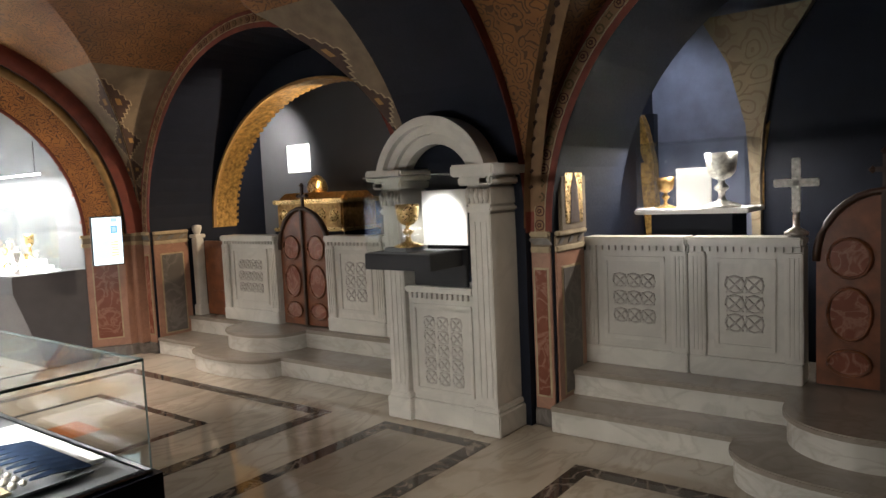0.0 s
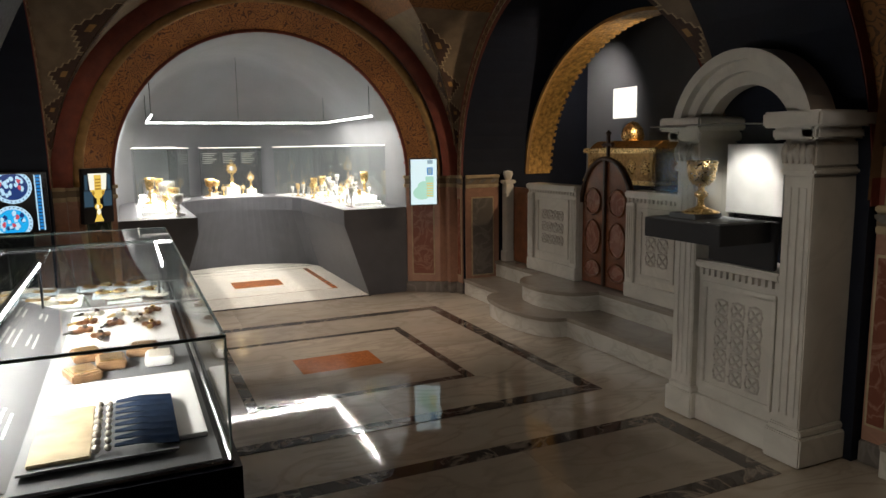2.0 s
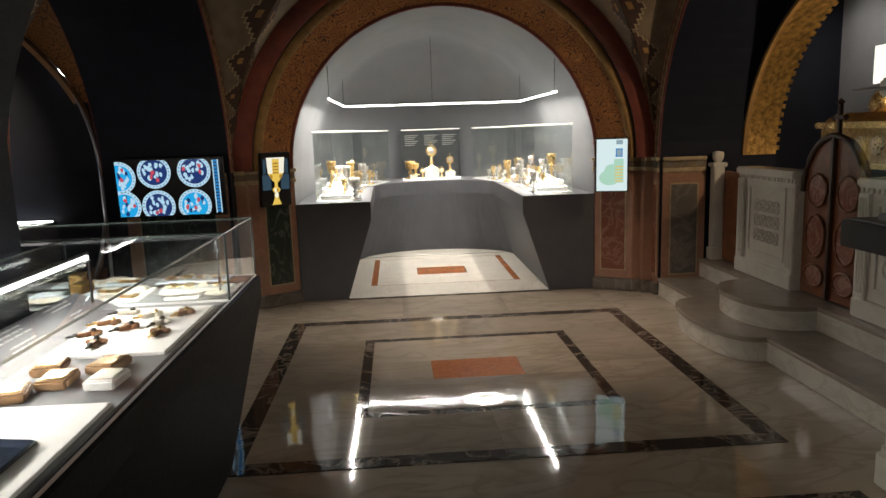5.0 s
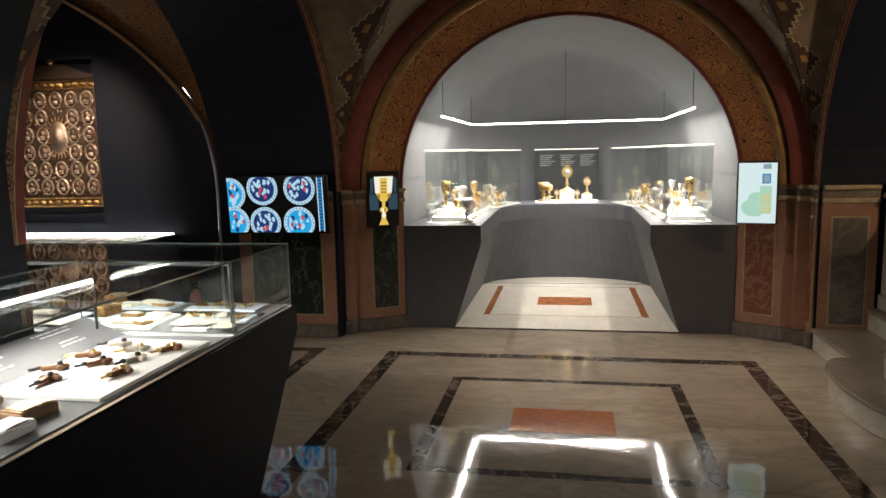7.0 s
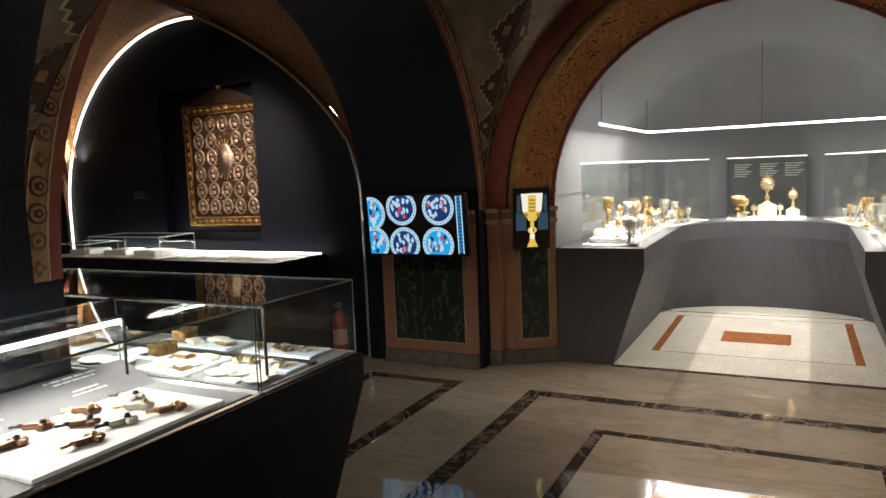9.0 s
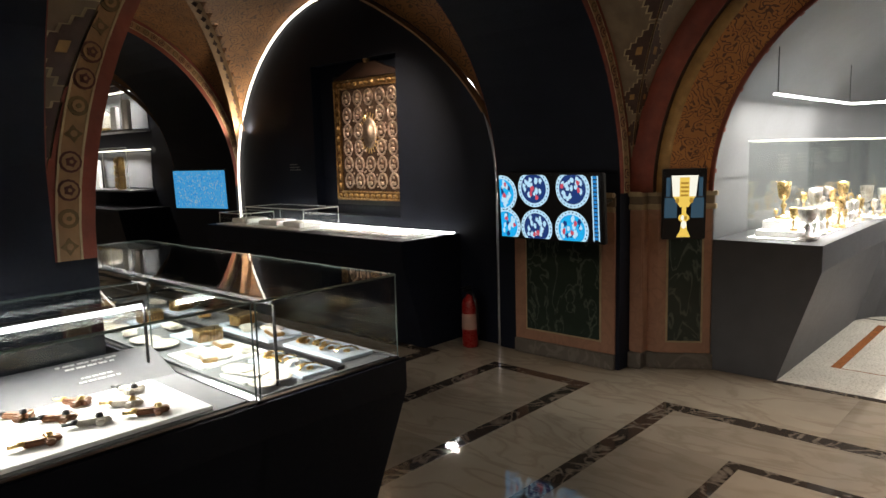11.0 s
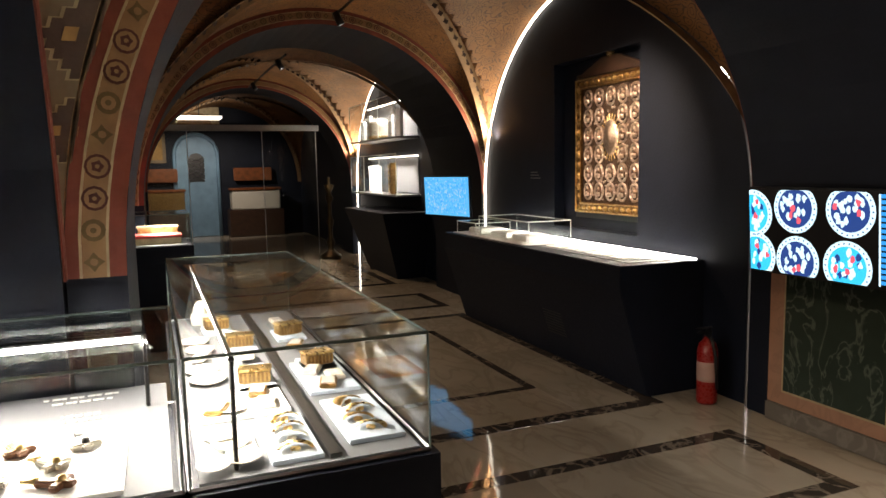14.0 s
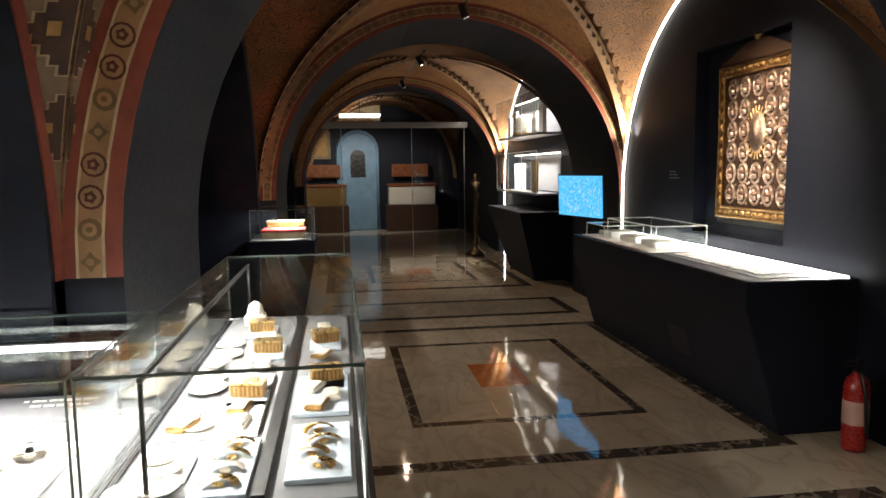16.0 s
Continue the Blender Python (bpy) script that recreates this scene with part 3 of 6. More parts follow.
def dado(name, axis, p, side, u0, u1, panel, frame_m=PINKM, lift=0.0):
    """Marble wainscot with base, inlaid panel and a painted cornice, on a pier's face."""
    e = tagged(new(name), "marble wainscot with an inlaid panel, plinth and carved cornice", "wainscot", kind="structure")
    def b(ua, ub, za, zb, t0, t1, nm, m, bv=0.0):
        s = Shape()
        if axis == "y":
            s.box(ua, min(p + side * t0, p + side * t1), za, ub, max(p + side * t0, p + side * t1), zb)
        else:
            s.box(min(p + side * t0, p + side * t1), ua, za, max(p + side * t0, p + side * t1), ub, zb)
        s.ob(nm, m, e, bevel=bv)
    b(u0, u1, lift, 0.12 + lift, 0, 0.035, "plinth", GREYM, 0.006)
    b(u0, u1, 0.12 + lift, 1.22, 0, 0.016, "slab", frame_m, 0.004)
    w = (u1 - u0)
    m = min(0.13, w * 0.2)
    b(u0 + m - 0.015, u1 - m + 0.015, 0.205 + lift, 1.115, 0.0165, 0.021, "panel_border", CREAM)
    b(u0 + m, u1 - m, 0.22 + lift, 1.10, 0.0215, 0.026, "inlaid_panel", panel)
    b(u0, u1, 1.22, 1.26, 0, 0.03, "lower_moulding", CREAM, 0.006)
    b(u0, u1, 1.26, 1.33, 0, 0.018, "frieze", BEIGE)
    b(u0, u1, 1.33, 1.365, 0, 0.045, "upper_moulding", CREAM, 0.008)
    s = Shape()
    n = max(3, int(w / 0.12))
    for k in range(n):
        c = u0 + w * (k + 0.5) / n
        pts = [(c - 0.045, 1.275), (c - 0.005, 1.275), (c + 0.045, 1.305), (c + 0.04, 1.318), (c, 1.318), (c - 0.03, 1.295)]
        t = p + side * 0.018
        s.prism([(x, t, z) if axis == "y" else (t, x, z) for x, z in pts], (0, side * 0.006, 0) if axis == "y" else (side * 0.006, 0, 0))
    tagged(s.ob("wave_ornament", GREYM, e), kind="stuff")


dado("wainscot_tv", "y", -0.45, -1, -3.02, -2.08, GREENM)
dado("wainscot_corner", "x", 2.05, -1, -0.44, -0.31, RUSTM)
dado("wainscot_east", "y", -0.45, -1, 2.07, 2.5, GREYM)
dado("wainscot_mid", "y", -5.45, -1, 2.07, 2.5, GREYM)
dado("wainscot_mid_north", "y", -4.21, 1, 2.07, 2.5, GREYM)
dado("wainscot_pier", "x", 2.05, -1, -5.44, -5.29, RUSTM)
dado("wainscot_west_mid", "x", -7.36, 1, -5.2, -4.4, GREYM)

# ---- altar rooms behind the east arches ----
for cy, yn in ((YN, 0.55), (YS, YS + 2.05)):
    built(Shape().box(4.45, cy - 2.4, 0, 4.6, yn + 0.35, TOP), "altar_room_wall", GREYWALL if cy == YN else BLUEPAINT, "painted back wall of the altar room")
    built(Shape().box(3.2, yn, 0, 4.45, yn + 0.35, TOP), "altar_room_side", NAVY, "dark side wall")
    built(Shape().box(3.2, cy - 2.4, 0, 4.45, cy - 2.05, TOP), "altar_room_side", NAVY, "dark side wall")
    built(Shape().box(3.2, cy - 2.05, 3.3, 4.45, yn, 3.5), "altar_room_ceiling", NAVY, "dark altar room ceiling")
# inner arch of the north room: a gilt barrel soffit with a scalloped far edge and a pale near rim
g, back, rim = Shape(), Shape(), Shape()
cc, rr = YN + 0.06, 1.80
for k in range(120):
    a0, a1 = math.pi * k / 120, math.pi * (k + 1) / 120
    jag = 0.03 * (k % 2)
    for sh, q0, q1, x0, x1 in ((g, 0, 0.02, 2.90, 3.19 + jag), (back, 0.021, 0.4, 2.95, 3.19), (rim, -0.004, 0.03, 2.86, 2.90)):
        sh.prism([(x0, cc + (rr + q) * math.cos(a), SPRING + 0.84 * (rr + q) * math.sin(a)) for q, a in ((q0, a0), (q0, a1), (q1, a1), (q1, a0))], (x1 - x0, 0, 0))
built(g, "gilt_inner_arch", GILT, "gold mosaic barrel arch with a scalloped edge")
built(back, "inner_arch_wall", NAVY, "dark wall round the gilt arch")
built(rim, "inner_arch_rim", OCHRE, "pale painted rim of the gilt arch")
pend = [(-6.36, 1.0), (-6.30, 1.0), (-6.28, 1.7), (-6.25, 2.1), (-6.12, 2.6), (-5.9, 3.0), (-6.75, 3.0), (-6.48, 2.6), (-6.39, 2.1), (-6.36, 1.7)]
built(Shape().prism([(3.9, y, z) for y, z in pend], (0.08, 0, 0)), "painted_pendentive", VAULT_PALE, "painted pendentive between the altar room arches")
leg = [(-5.05, 2.75), (-5.19, 2.5), (-5.32, 2.2), (-5.4, 1.85), (-5.42, 1.0)]
built(Shape().prism([(4.0, y, z) for y, z in ((-6.30, 0.0), (-6.30, 1.7), (-6.27, 2.1), (-6.42, 2.6), (-6.72, 3.0), (-6.9, 3.2), (-9.3, 3.2), (-9.3, 0.0))], (0.1, 0, 0)), "altar_room_dark_wall", NAVY, "dark wall past the pendentive")
s = Shape().prism([(3.98, y, z) for y, z in ((-6.37, 1.4), (-6.31, 1.4), (-6.3, 1.75), (-6.35, 2.05), (-6.42, 2.12), (-6.37, 1.8))], (0.015, 0, 0))
built(s, "gilt_arch_edge", GILT, "gold mosaic edge of the dark arch")
s = Shape()
for (ya, za), (yb, zb) in zip(leg, leg[1:]):
    s.prism([(4.12, ya, za), (4.12, yb, zb), (4.12, yb + 0.09, zb), (4.12, ya + 0.13, za)], (0.12, 0, 0))
built(s, "gilt_arch_leg", GILT, "gold mosaic leg of the side arch")
built(Shape().box(4.26, -5.36, 0, 4.36, -5.28, 2.3), "side_arch_shade", NAVY, "dark wall beyond the side arch")


def steps(cy, nm, rows):
    """Two altar steps; rows: height, front edge, middle, half width and depth of the rounded projection."""
    for h, x0, c, bw, bd, m in rows:
        def outline(g):
            pts = [(3.2, cy - 1.87), (x0 - g, cy - 1.87), (x0 - g, c - bw - g)]
            pts += [(x0 - g - bd * math.sin(a) ** 0.7, c - (bw + g) * math.cos(a)) for a in (math.pi * k / 28 for k in range(1, 28))]
            return pts + [(x0 - g, c + bw + g), (x0 - g, cy + 1.87), (3.2, cy + 1.87)]
        z0 = h - 0.18
        e = tagged(new(m + nm), "cream marble altar step with a rounded projection", "step", kind="structure")
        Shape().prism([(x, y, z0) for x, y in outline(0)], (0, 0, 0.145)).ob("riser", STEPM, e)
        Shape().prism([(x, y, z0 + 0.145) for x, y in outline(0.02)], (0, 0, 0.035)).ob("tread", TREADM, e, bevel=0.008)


steps(YN, "_north", ((0.18, 2.05, -1.93, 0.6, 0.29, "step_lower"), (0.36, 2.46, -1.96, 0.48, 0.42, "step_upper")))
steps(YS, "_south", ((0.18, 1.94, YS, 0.66, 0.48, "step_lower"), (0.36, 2.27, YS, 0.44, 0.55, "step_upper")))


def marble_screen(y0, y1, label="white marble screen panel with carved relief and pilasters", nb=1):
    """A low altar screen panel: base, pilasters, recessed carved field and cornice."""
    e = thing("marble_parapet", label, "marble panel", (2.55, (y0 + y1) / 2, 0.36), group="altar screen panels")
    h = (y1 - y0) / 2
    Shape().box(-0.03, -h, 0, 0.16, h, 0.13).ob("base", WHITEM, e, bevel=0.008)
    Shape().box(0.01, -h, 0.13, 0.14, h, 0.87).ob("slab", WHITEM, e)
    Shape().box(-0.04, -h, 0.87, 0.17, h, 0.93).ob("cornice", WHITEM, e, bevel=0.012)
    s = Shape()
    for k in range(int(h * 2 / 0.05)):
        s.box(-0.015, -h + 0.012 + k * 0.05, 0.835, 0.012, -h + 0.038 + k * 0.05, 0.868)
    tagged(s.ob("dentils", WHITEM, e), kind="stuff")
    pw = 0.11
    for a in (-h, h - pw):
        p = Shape().box(-0.02, a, 0.13, 0.012, a + pw, 0.83)
        p.ob("pilaster", WHITEM, e, bevel=0.006)
        f = Shape()
        for j in range(3):
            f.box(-0.026, a + 0.022 + j * 0.026, 0.17, -0.02, a + 0.036 + j * 0.026, 0.8)
        tagged(f.ob("fluting", WHITEM, e), kind="stuff")
    fw = h - pw - 0.05
    fr = Shape()
    for a, b, c, d in ((-fw, fw, 0.19, 0.22), (-fw, fw, 0.76, 0.79), (-fw, -fw + 0.03, 0.22, 0.76), (fw - 0.03, fw, 0.22, 0.76)):
        fr.box(-0.004, a, c, 0.012, b, d)
    fr.ob("field_frame", WHITEM, e, bevel=0.003)
    relief(e, 0.010, 0.0, 0.49, min(0.2, fw - 0.07), 0.19)
    return e


def relief(parent, x, yc, zc, hw, hh, step=0.05):
    """Interlaced carved ornament standing proud of a slab that faces west."""
    s = Shape()
    ny, nz = max(2, int(2 * hw / 0.1)), max(2, int(2 * hh / 0.1))
    for i in range(ny):
        for j in range(nz):
            cy, cz = yc - hw + (i + 0.5) * 2 * hw / ny, zc - hh + (j + 0.5) * 2 * hh / nz
            r = min(hw / ny, hh / nz) * 0.95
            pts = [(x, cy + r * math.cos(a), cz + r * math.sin(a)) for a in (2 * math.pi * k / 12 for k in range(13))]
            s.tube(pts, 0.0085, 5)
            for q in ((1, 1), (1, -1)):
                s.tube([(x, cy - r * q[0] * 0.9, cz - r * q[1] * 0.9), (x - 0.004, cy, cz), (x, cy + r * q[0] * 0.9, cz + r * q[1] * 0.9)], 0.007, 5)
    return tagged(s.ob("carved_relief", CARVE, parent, smooth=True), kind="stuff")


def post(y):
    e = thing("marble_newel", "white marble post with a round cap", "marble post", (2.55, y, 0.36), group="altar screen posts")
    Shape().box(-0.03, -0.06, 0, 0.1, 0.06, 0.12).ob("base", WHITEM, e, bevel=0.006)
    Shape().box(-0.015, -0.05, 0.12, 0.085, 0.05, 0.9).ob("shaft", WHITEM, e, bevel=0.008)
    Shape().box(-0.035, -0.065, 0.9, 0.105, 0.065, 0.94).ob("cap", WHITEM, e, bevel=0.008)
    Shape().lathe([(0.0, 0.06), (0.05, 0.05), (0.055, 0.02), (0.045, -0.02), (0.03, -0.05)], (0.035, 0, 0.99), 14).ob("knob", WHITEM, e, smooth=True)


def holy_doors(yc, half, cross=True):
    e = thing("altar_door", "red-brown carved wooden double door with a rounded top", "wooden door", (2.6, yc, 0.36), group="altar doors")
    for sgn in (-1, 1):
        pts = [(0, 0, 0.01), (0, sgn * half, 0.01), (0, sgn * half, 0.78)]
        pts += [(0, sgn * half * math.cos(a), 0.78 + 0.42 * math.sin(a)) for a in (math.pi / 2 * k / 8 for k in range(1, 9))]
        Shape().prism(pts, (0.045, 0, 0)).ob("leaf", WOOD, e, bevel=0.004)
        c = sgn * half * 0.5
        for z0, z1 in ((0.08, 0.24), (0.3, 0.62), (0.68, 0.92)):
            w = half * 0.32
            rnd = [(-0.012, c + w * math.cos(a), (z0 + z1) / 2 + (z1 - z0) / 2 * math.sin(a)) for a in (2 * math.pi * k / 16 for k in range(16))]
            Shape().prism(rnd, (0.013, 0, 0)).ob("door_panel", RUSTM, e, bevel=0.004)
            Shape().tube(rnd + rnd[:1], 0.011, 6).ob("panel_rim", WOOD, e, smooth=True)
    Shape().tube([(-0.01, -half, 0.78)] + [(-0.01, -half * math.cos(a), 0.78 + 0.42 * math.sin(a)) for a in (math.pi * k / 16 for k in range(1, 16))] + [(-0.01, half, 0.78)], 0.022, 8).ob("arch_rim", DARKWOOD, e, smooth=True)
    Shape().box(-0.03, -0.018, 0.01, 0.0, 0.018, 1.2).ob("meeting_stile", DARKWOOD, e, bevel=0.006)
    if cross:
        Shape().box(0, -0.015, 1.2, 0.03, 0.015, 1.42).box(0, -0.06, 1.31, 0.03, 0.06, 1.34).ob("cross", DARKWOOD, e, bevel=0.006)
        Shape().lathe([(0, .03), (.03, .0), (0, -.03)], (0.015, 0, 1.43), 10).lathe([(0, .025), (.025, 0), (0, -.025)], (0.015, -.065, 1.325), 10).lathe([(0, .025), (.025, 0), (0, -.025)], (0.015, .065, 1.325), 10).ob("cross_end", DARKWOOD, e)


def side_leaf(y0, y1):
    e = thing("altar_side_door", "red-brown wooden side door with a raised panel", "wooden door", (2.62, (y0 + y1) / 2, 0.36), group="altar side doors")
    h = (y1 - y0) / 2
    Shape().box(0, -h, 0.01, 0.04, h, 0.86).ob("leaf", WOOD, e, bevel=0.004)
    for z0, z1 in ((0.06, 0.3), (0.36, 0.8)):
        Shape().box(-0.012, -h * 0.65, z0, 0, h * 0.65, z1).ob("door_panel", WOOD, e, bevel=0.01)


for cy in (YN, YS):
    if cy == YN:
        post(cy + 1.8)
        side_leaf(cy + 1.30, cy + 1.73)
    marble_screen(cy + 0.37, cy + 1.28) if cy == YN else [marble_screen(cy + 1.13, cy + 1.9), marble_screen(cy + 0.42, cy + 1.12)]
    holy_doors(cy, 0.36)
    marble_screen(cy - 1.12, cy - 0.37)
    marble_screen(cy - 1.85, cy - 1.13)


def kiosk():
    """Marble throne-like frame with an arch, holding a projecting glass case with a chalice."""
    e = thing("marble_aedicule", "cream marble arched frame with fluted pilasters and a carved panel", "marble frame", (1.66, -4.735, 0))
    for s in (-1, 1):
        c = s * 0.385
        Shape().box(-0.02, c - 0.115, 0, 0.345, c + 0.115, 0.16).box(-0.008, c - 0.1, 0.16, 0.345, c + 0.1, 0.2).ob("plinth", WHITEM, e, bevel=0.008)
        Shape().box(0, c - 0.085, 0.2, 0.345, c + 0.085, 1.52).ob("pilaster", WHITEM, e, bevel=0.006)
        f = Shape()
        for j in (-0.045, 0, 0.045):
            f.box(-0.007, c + j - 0.014, 0.26, 0, c + j + 0.014, 1.46)
        tagged(f.ob("fluting", WHITEM, e, bevel=0.003), kind="stuff")
        cap = Shape()
        for j, (z0, z1, g) in enumerate(((1.52, 1.56, 0.02), (1.56, 1.7, 0.012), (1.70, 1.76, 0.05), (1.76, 1.84, 0.085))):
            cap.box(-g, c - 0.085 - g, z0, 0.345, c + 0.085 + g, z1)
        cap.ob("capital", WHITEM, e, bevel=0.012)
        lv = Shape()
        for j in range(5):
            lv.lathe([(0, 0.06), (0.018, 0.03), (0.022, 0), (0.012, -0.05)], (-0.018, c - 0.07 + j * 0.035, 1.63), 8)
        tagged(lv.ob("capital_leaf", CARVE, e, smooth=True), kind="stuff")
    Shape().box(0.02, -0.3, 0, 0.345, 0.3, 0.16).ob("base", WHITEM, e, bevel=0.006)
    Shape().box(0.05, -0.3, 0.16, 0.345, 0.3, 0.98).ob("panel", WHITEM, e)
    fr = Shape()
    for a, b, c, d in ((-0.26, 0.26, 0.22, 0.25), (-0.26, 0.26, 0.84, 0.87), (-0.26, -0.235, 0.25, 0.84), (0.235, 0.26, 0.25, 0.84)):
        fr.box(0.035, a, c, 0.052, b, d)
    fr.ob("panel_frame", WHITEM, e, bevel=0.004)
    d = Shape()
    for k in range(13):
        d.box(0.02, -0.29 + k * 0.045, 0.91, 0.05, -0.263 + k * 0.045, 0.95)
    tagged(d.ob("dentils", WHITEM, e), kind="stuff")
    Shape().box(0.0, -0.3, 0.955, 0.345, 0.3, 1.0).ob("sill", WHITEM, e, bevel=0.01)
    relief(e, 0.05, 0, 0.53, 0.18, 0.25)
    # round head in three steps, open in the middle
    for r0, r1, x0 in ((0.30, 0.37, 0.04), (0.37, 0.43, 0.0), (0.43, 0.49, -0.05)):
        s = Shape()
        for k in range(28):
            a0, a1 = math.pi * k / 28, math.pi * (k + 1) / 28
            s.prism([(x0, r * math.cos(a), 1.70 + r * math.sin(a)) for r, a in ((r0, a0), (r0, a1), (r1, a1), (r1, a0))], (0.13 - x0, 0, 0))
        s.ob("arch_head", WHITEM, e)
    Shape().box(0.30, -0.3, 1.0, 0.34, 0.3, 2.1).ob("navy_back", NAVY, e)
    c = thing("wall_show_case", "glass show case on a black bracket with a grey back panel", "display case", (1.66, -4.70, 1.16))
    Shape().box(-0.36, -0.27, 0, 0.0, 0.30, 0.11).box(0.0, -0.3, -0.15, 0.03, 0.16, 0.11).ob("bracket", BLACK, c, bevel=0.004)
    Shape().box(-0.34, -0.25, 0.11, -0.02, 0.28, 0.116).ob("deck", GREYBOARD, c)
    Shape().box(0.10, -0.25, 0.13, 0.115, 0.14, 0.52).ob("back_panel", mat("pale_card", (0.6, 0.6, 0.6), 0.35, bump=0.05), c)
    for q in ((-0.35, -0.262, 0.11, -0.344, 0.292, 0.62), (-0.344, 0.286, 0.11, 0.02, 0.292, 0.62), (-0.344, -0.262, 0.11, 0.02, -0.256, 0.62), (-0.35, -0.262, 0.62, 0.02, 0.292, 0.626)):
        pane(c, *q)
    Shape().tube([(0.02, -0.259, 0.623), (-0.347, -0.259, 0.623), (-0.347, 0.289, 0.623), (0.02, 0.289, 0.623)], 0.004, 4).ob("edge", STEEL, c)


kiosk()
spot("case_lamp", (1.38, -4.86, 1.77), (1.72, -4.72, 1.42), 24, COOL, 60)


def chalice(at, h, m=GOLD, label="gilt metal chalice with a knopped stem", group="chalices", name="chalice"):
    e = thing(name, label, "chalice", at, group=group)
    Shape().lathe([(0, 0), (.34, 0), (.35, .03), (.22, .08), (.08, .13), (.06, .2)], (0, 0, 0), 16).move(Matrix.Scale(h, 4)).ob("foot", m, e, smooth=True)
    Shape().lathe([(.06, .2), (.06, .28), (.13, .34), (.13, .38), (.06, .44), (.06, .5)], (0, 0, 0), 16).move(Matrix.Scale(h, 4)).ob("stem", m, e, smooth=True)
    Shape().lathe([(.06, .5), (.16, .54), (.24, .64), (.27, .8), (.29, 1.0), (.27, 1.0), (.25, .8), (.2, .66), (0, .58)], (0, 0, 0), 16).move(Matrix.Scale(h, 4)).ob("cup", m, e, smooth=True)
    return e


def monstrance(at, h, m=GOLD):
    e = thing("monstrance", "gilt monstrance with a rayed disc", "monstrance", at, group="monstrances")
    Shape().lathe([(0, 0), (.26, 0), (.26, .03), (.1, .1), (.04, .2), (.09, .27), (.04, .34), (.04, .5)], (0, 0, 0), 14).move(Matrix.Scale(h, 4)).ob("foot", m, e, smooth=True)
    star = [(0.24 * (1 if k % 2 else .72) * math.cos(math.pi * k / 12) * h, -0.02 * h, (.72 + .26 * (1 if k % 2 else .72) * math.sin(math.pi * k / 12)) * h) for k in range(24)]
    Shape().prism(star, (0, 0.04 * h, 0)).ob("rays", m, e)
    Shape().lathe([(0, .02), (.1, .015), (.12, -.02)], (0, 0, 0), 14).move(pose(0, -0.02 * h, 0.72 * h, 90) @ Matrix.Scale(h, 4)).ob("disc", SILVER, e, smooth=True)
    Shape().box(-.012 * h, -.012 * h, .96 * h, .012 * h, .012 * h, 1.1 * h).box(-.05 * h, -.012 * h, 1.03 * h, .05 * h, .012 * h, 1.055 * h).ob("cross", m, e)
    return e


chalice((1.47, -4.66, 1.304), 0.29, label="ornate gilt chalice on a low dark stand")
st_ = thing("display_block", "low dark square stand in the case", "display block", (1.47, -4.62, 1.276))
Shape().box(-.1, -.1, 0, .1, .1, .028).ob("block", GREYBOARD, st_, bevel=.004)


# ---- niche furniture ----
def niche_counter():
    e = thing("niche_counter", "dark grey painted U-shaped display counter with undercut sides", "counter", (0, 0, 0))
    n = 20
    inn_t = [(-0.78, 0.0), (-0.80, 1.6)] + [(-0.80 + 1.6 * k / n, 2.2 + 0.68 * math.sin(math.pi * k / n) ** 0.6) for k in range(n + 1)] + [(0.80, 1.6), (0.78, 0.0)]
    inn_b = [(-1.05, 0.0), (-1.05, 1.8)] + [(-1.05 + 2.1 * k / n, 2.3 + 0.62 * math.sin(math.pi * k / n) ** 0.5) for k in range(n + 1)] + [(1.05, 1.8), (1.05, 0.0)]
    out = [(-1.525, 0.0), (-1.525, 1.6)] + [(-1.525 * math.cos(math.pi * k / n), 2.2 + 1.52 * math.sin(math.pi * k / n)) for k in range(n + 1)] + [(1.525, 1.6), (1.525, 0.0)]
    s = Shape()
    s.grid([[(x, y, 0) for x, y in inn_b], [(x, y, 0.82) for x, y in inn_t], [(x, y, 1.0) for x, y in inn_t], [(x, y, 1.0) for x, y in out]])
    for k in (0, -1):
        s.bm.faces.new([s.bm.verts.new(p) for p in ((*inn_b[k], 0), (*inn_t[k], 0.82), (*inn_t[k], 1.0), (*out[k], 1.0), (*out[k], 0))])
    s.ob("body", SLATE, e)


niche_counter()


def footprint_case(pts, z0, z1, label):
    e = thing("niche_glass_case", label, "display case", (0, 0, z0), group="niche cases")
    n = len(pts)
    for i in range(n):
        a, b = Vector(pts[i]), Vector(pts[(i + 1) % n])
        d = (b - a).normalized()
        q = Vector((-d.y, d.x)) * 0.006
        o = Shape().prism([(*a, 0.012), (*b, 0.012), (*(b + q), 0.012), (*(a + q), 0.012)], (0, 0, z1 - z0 - 0.012)).ob("glass_pane", GLASS, e)
        o.visible_shadow = False
    o = Shape().prism([(*p, z1 - z0) for p in pts], (0, 0, 0.006)).ob("glass_top", GLASS, e)
    o.visible_shadow = False
    # brightness of the glass edges, put in as a glowing line all round
    Shape().tube([(*p, z1 - z0) for p in pts] + [(*pts[0], z1 - z0)], 0.003, 4).ob("edge_glow", LEDSOFT, e)
    Shape().prism([(*p, 0.002) for p in pts], (0, 0, 0.01)).ob("deck", WHITE, e)
    return e


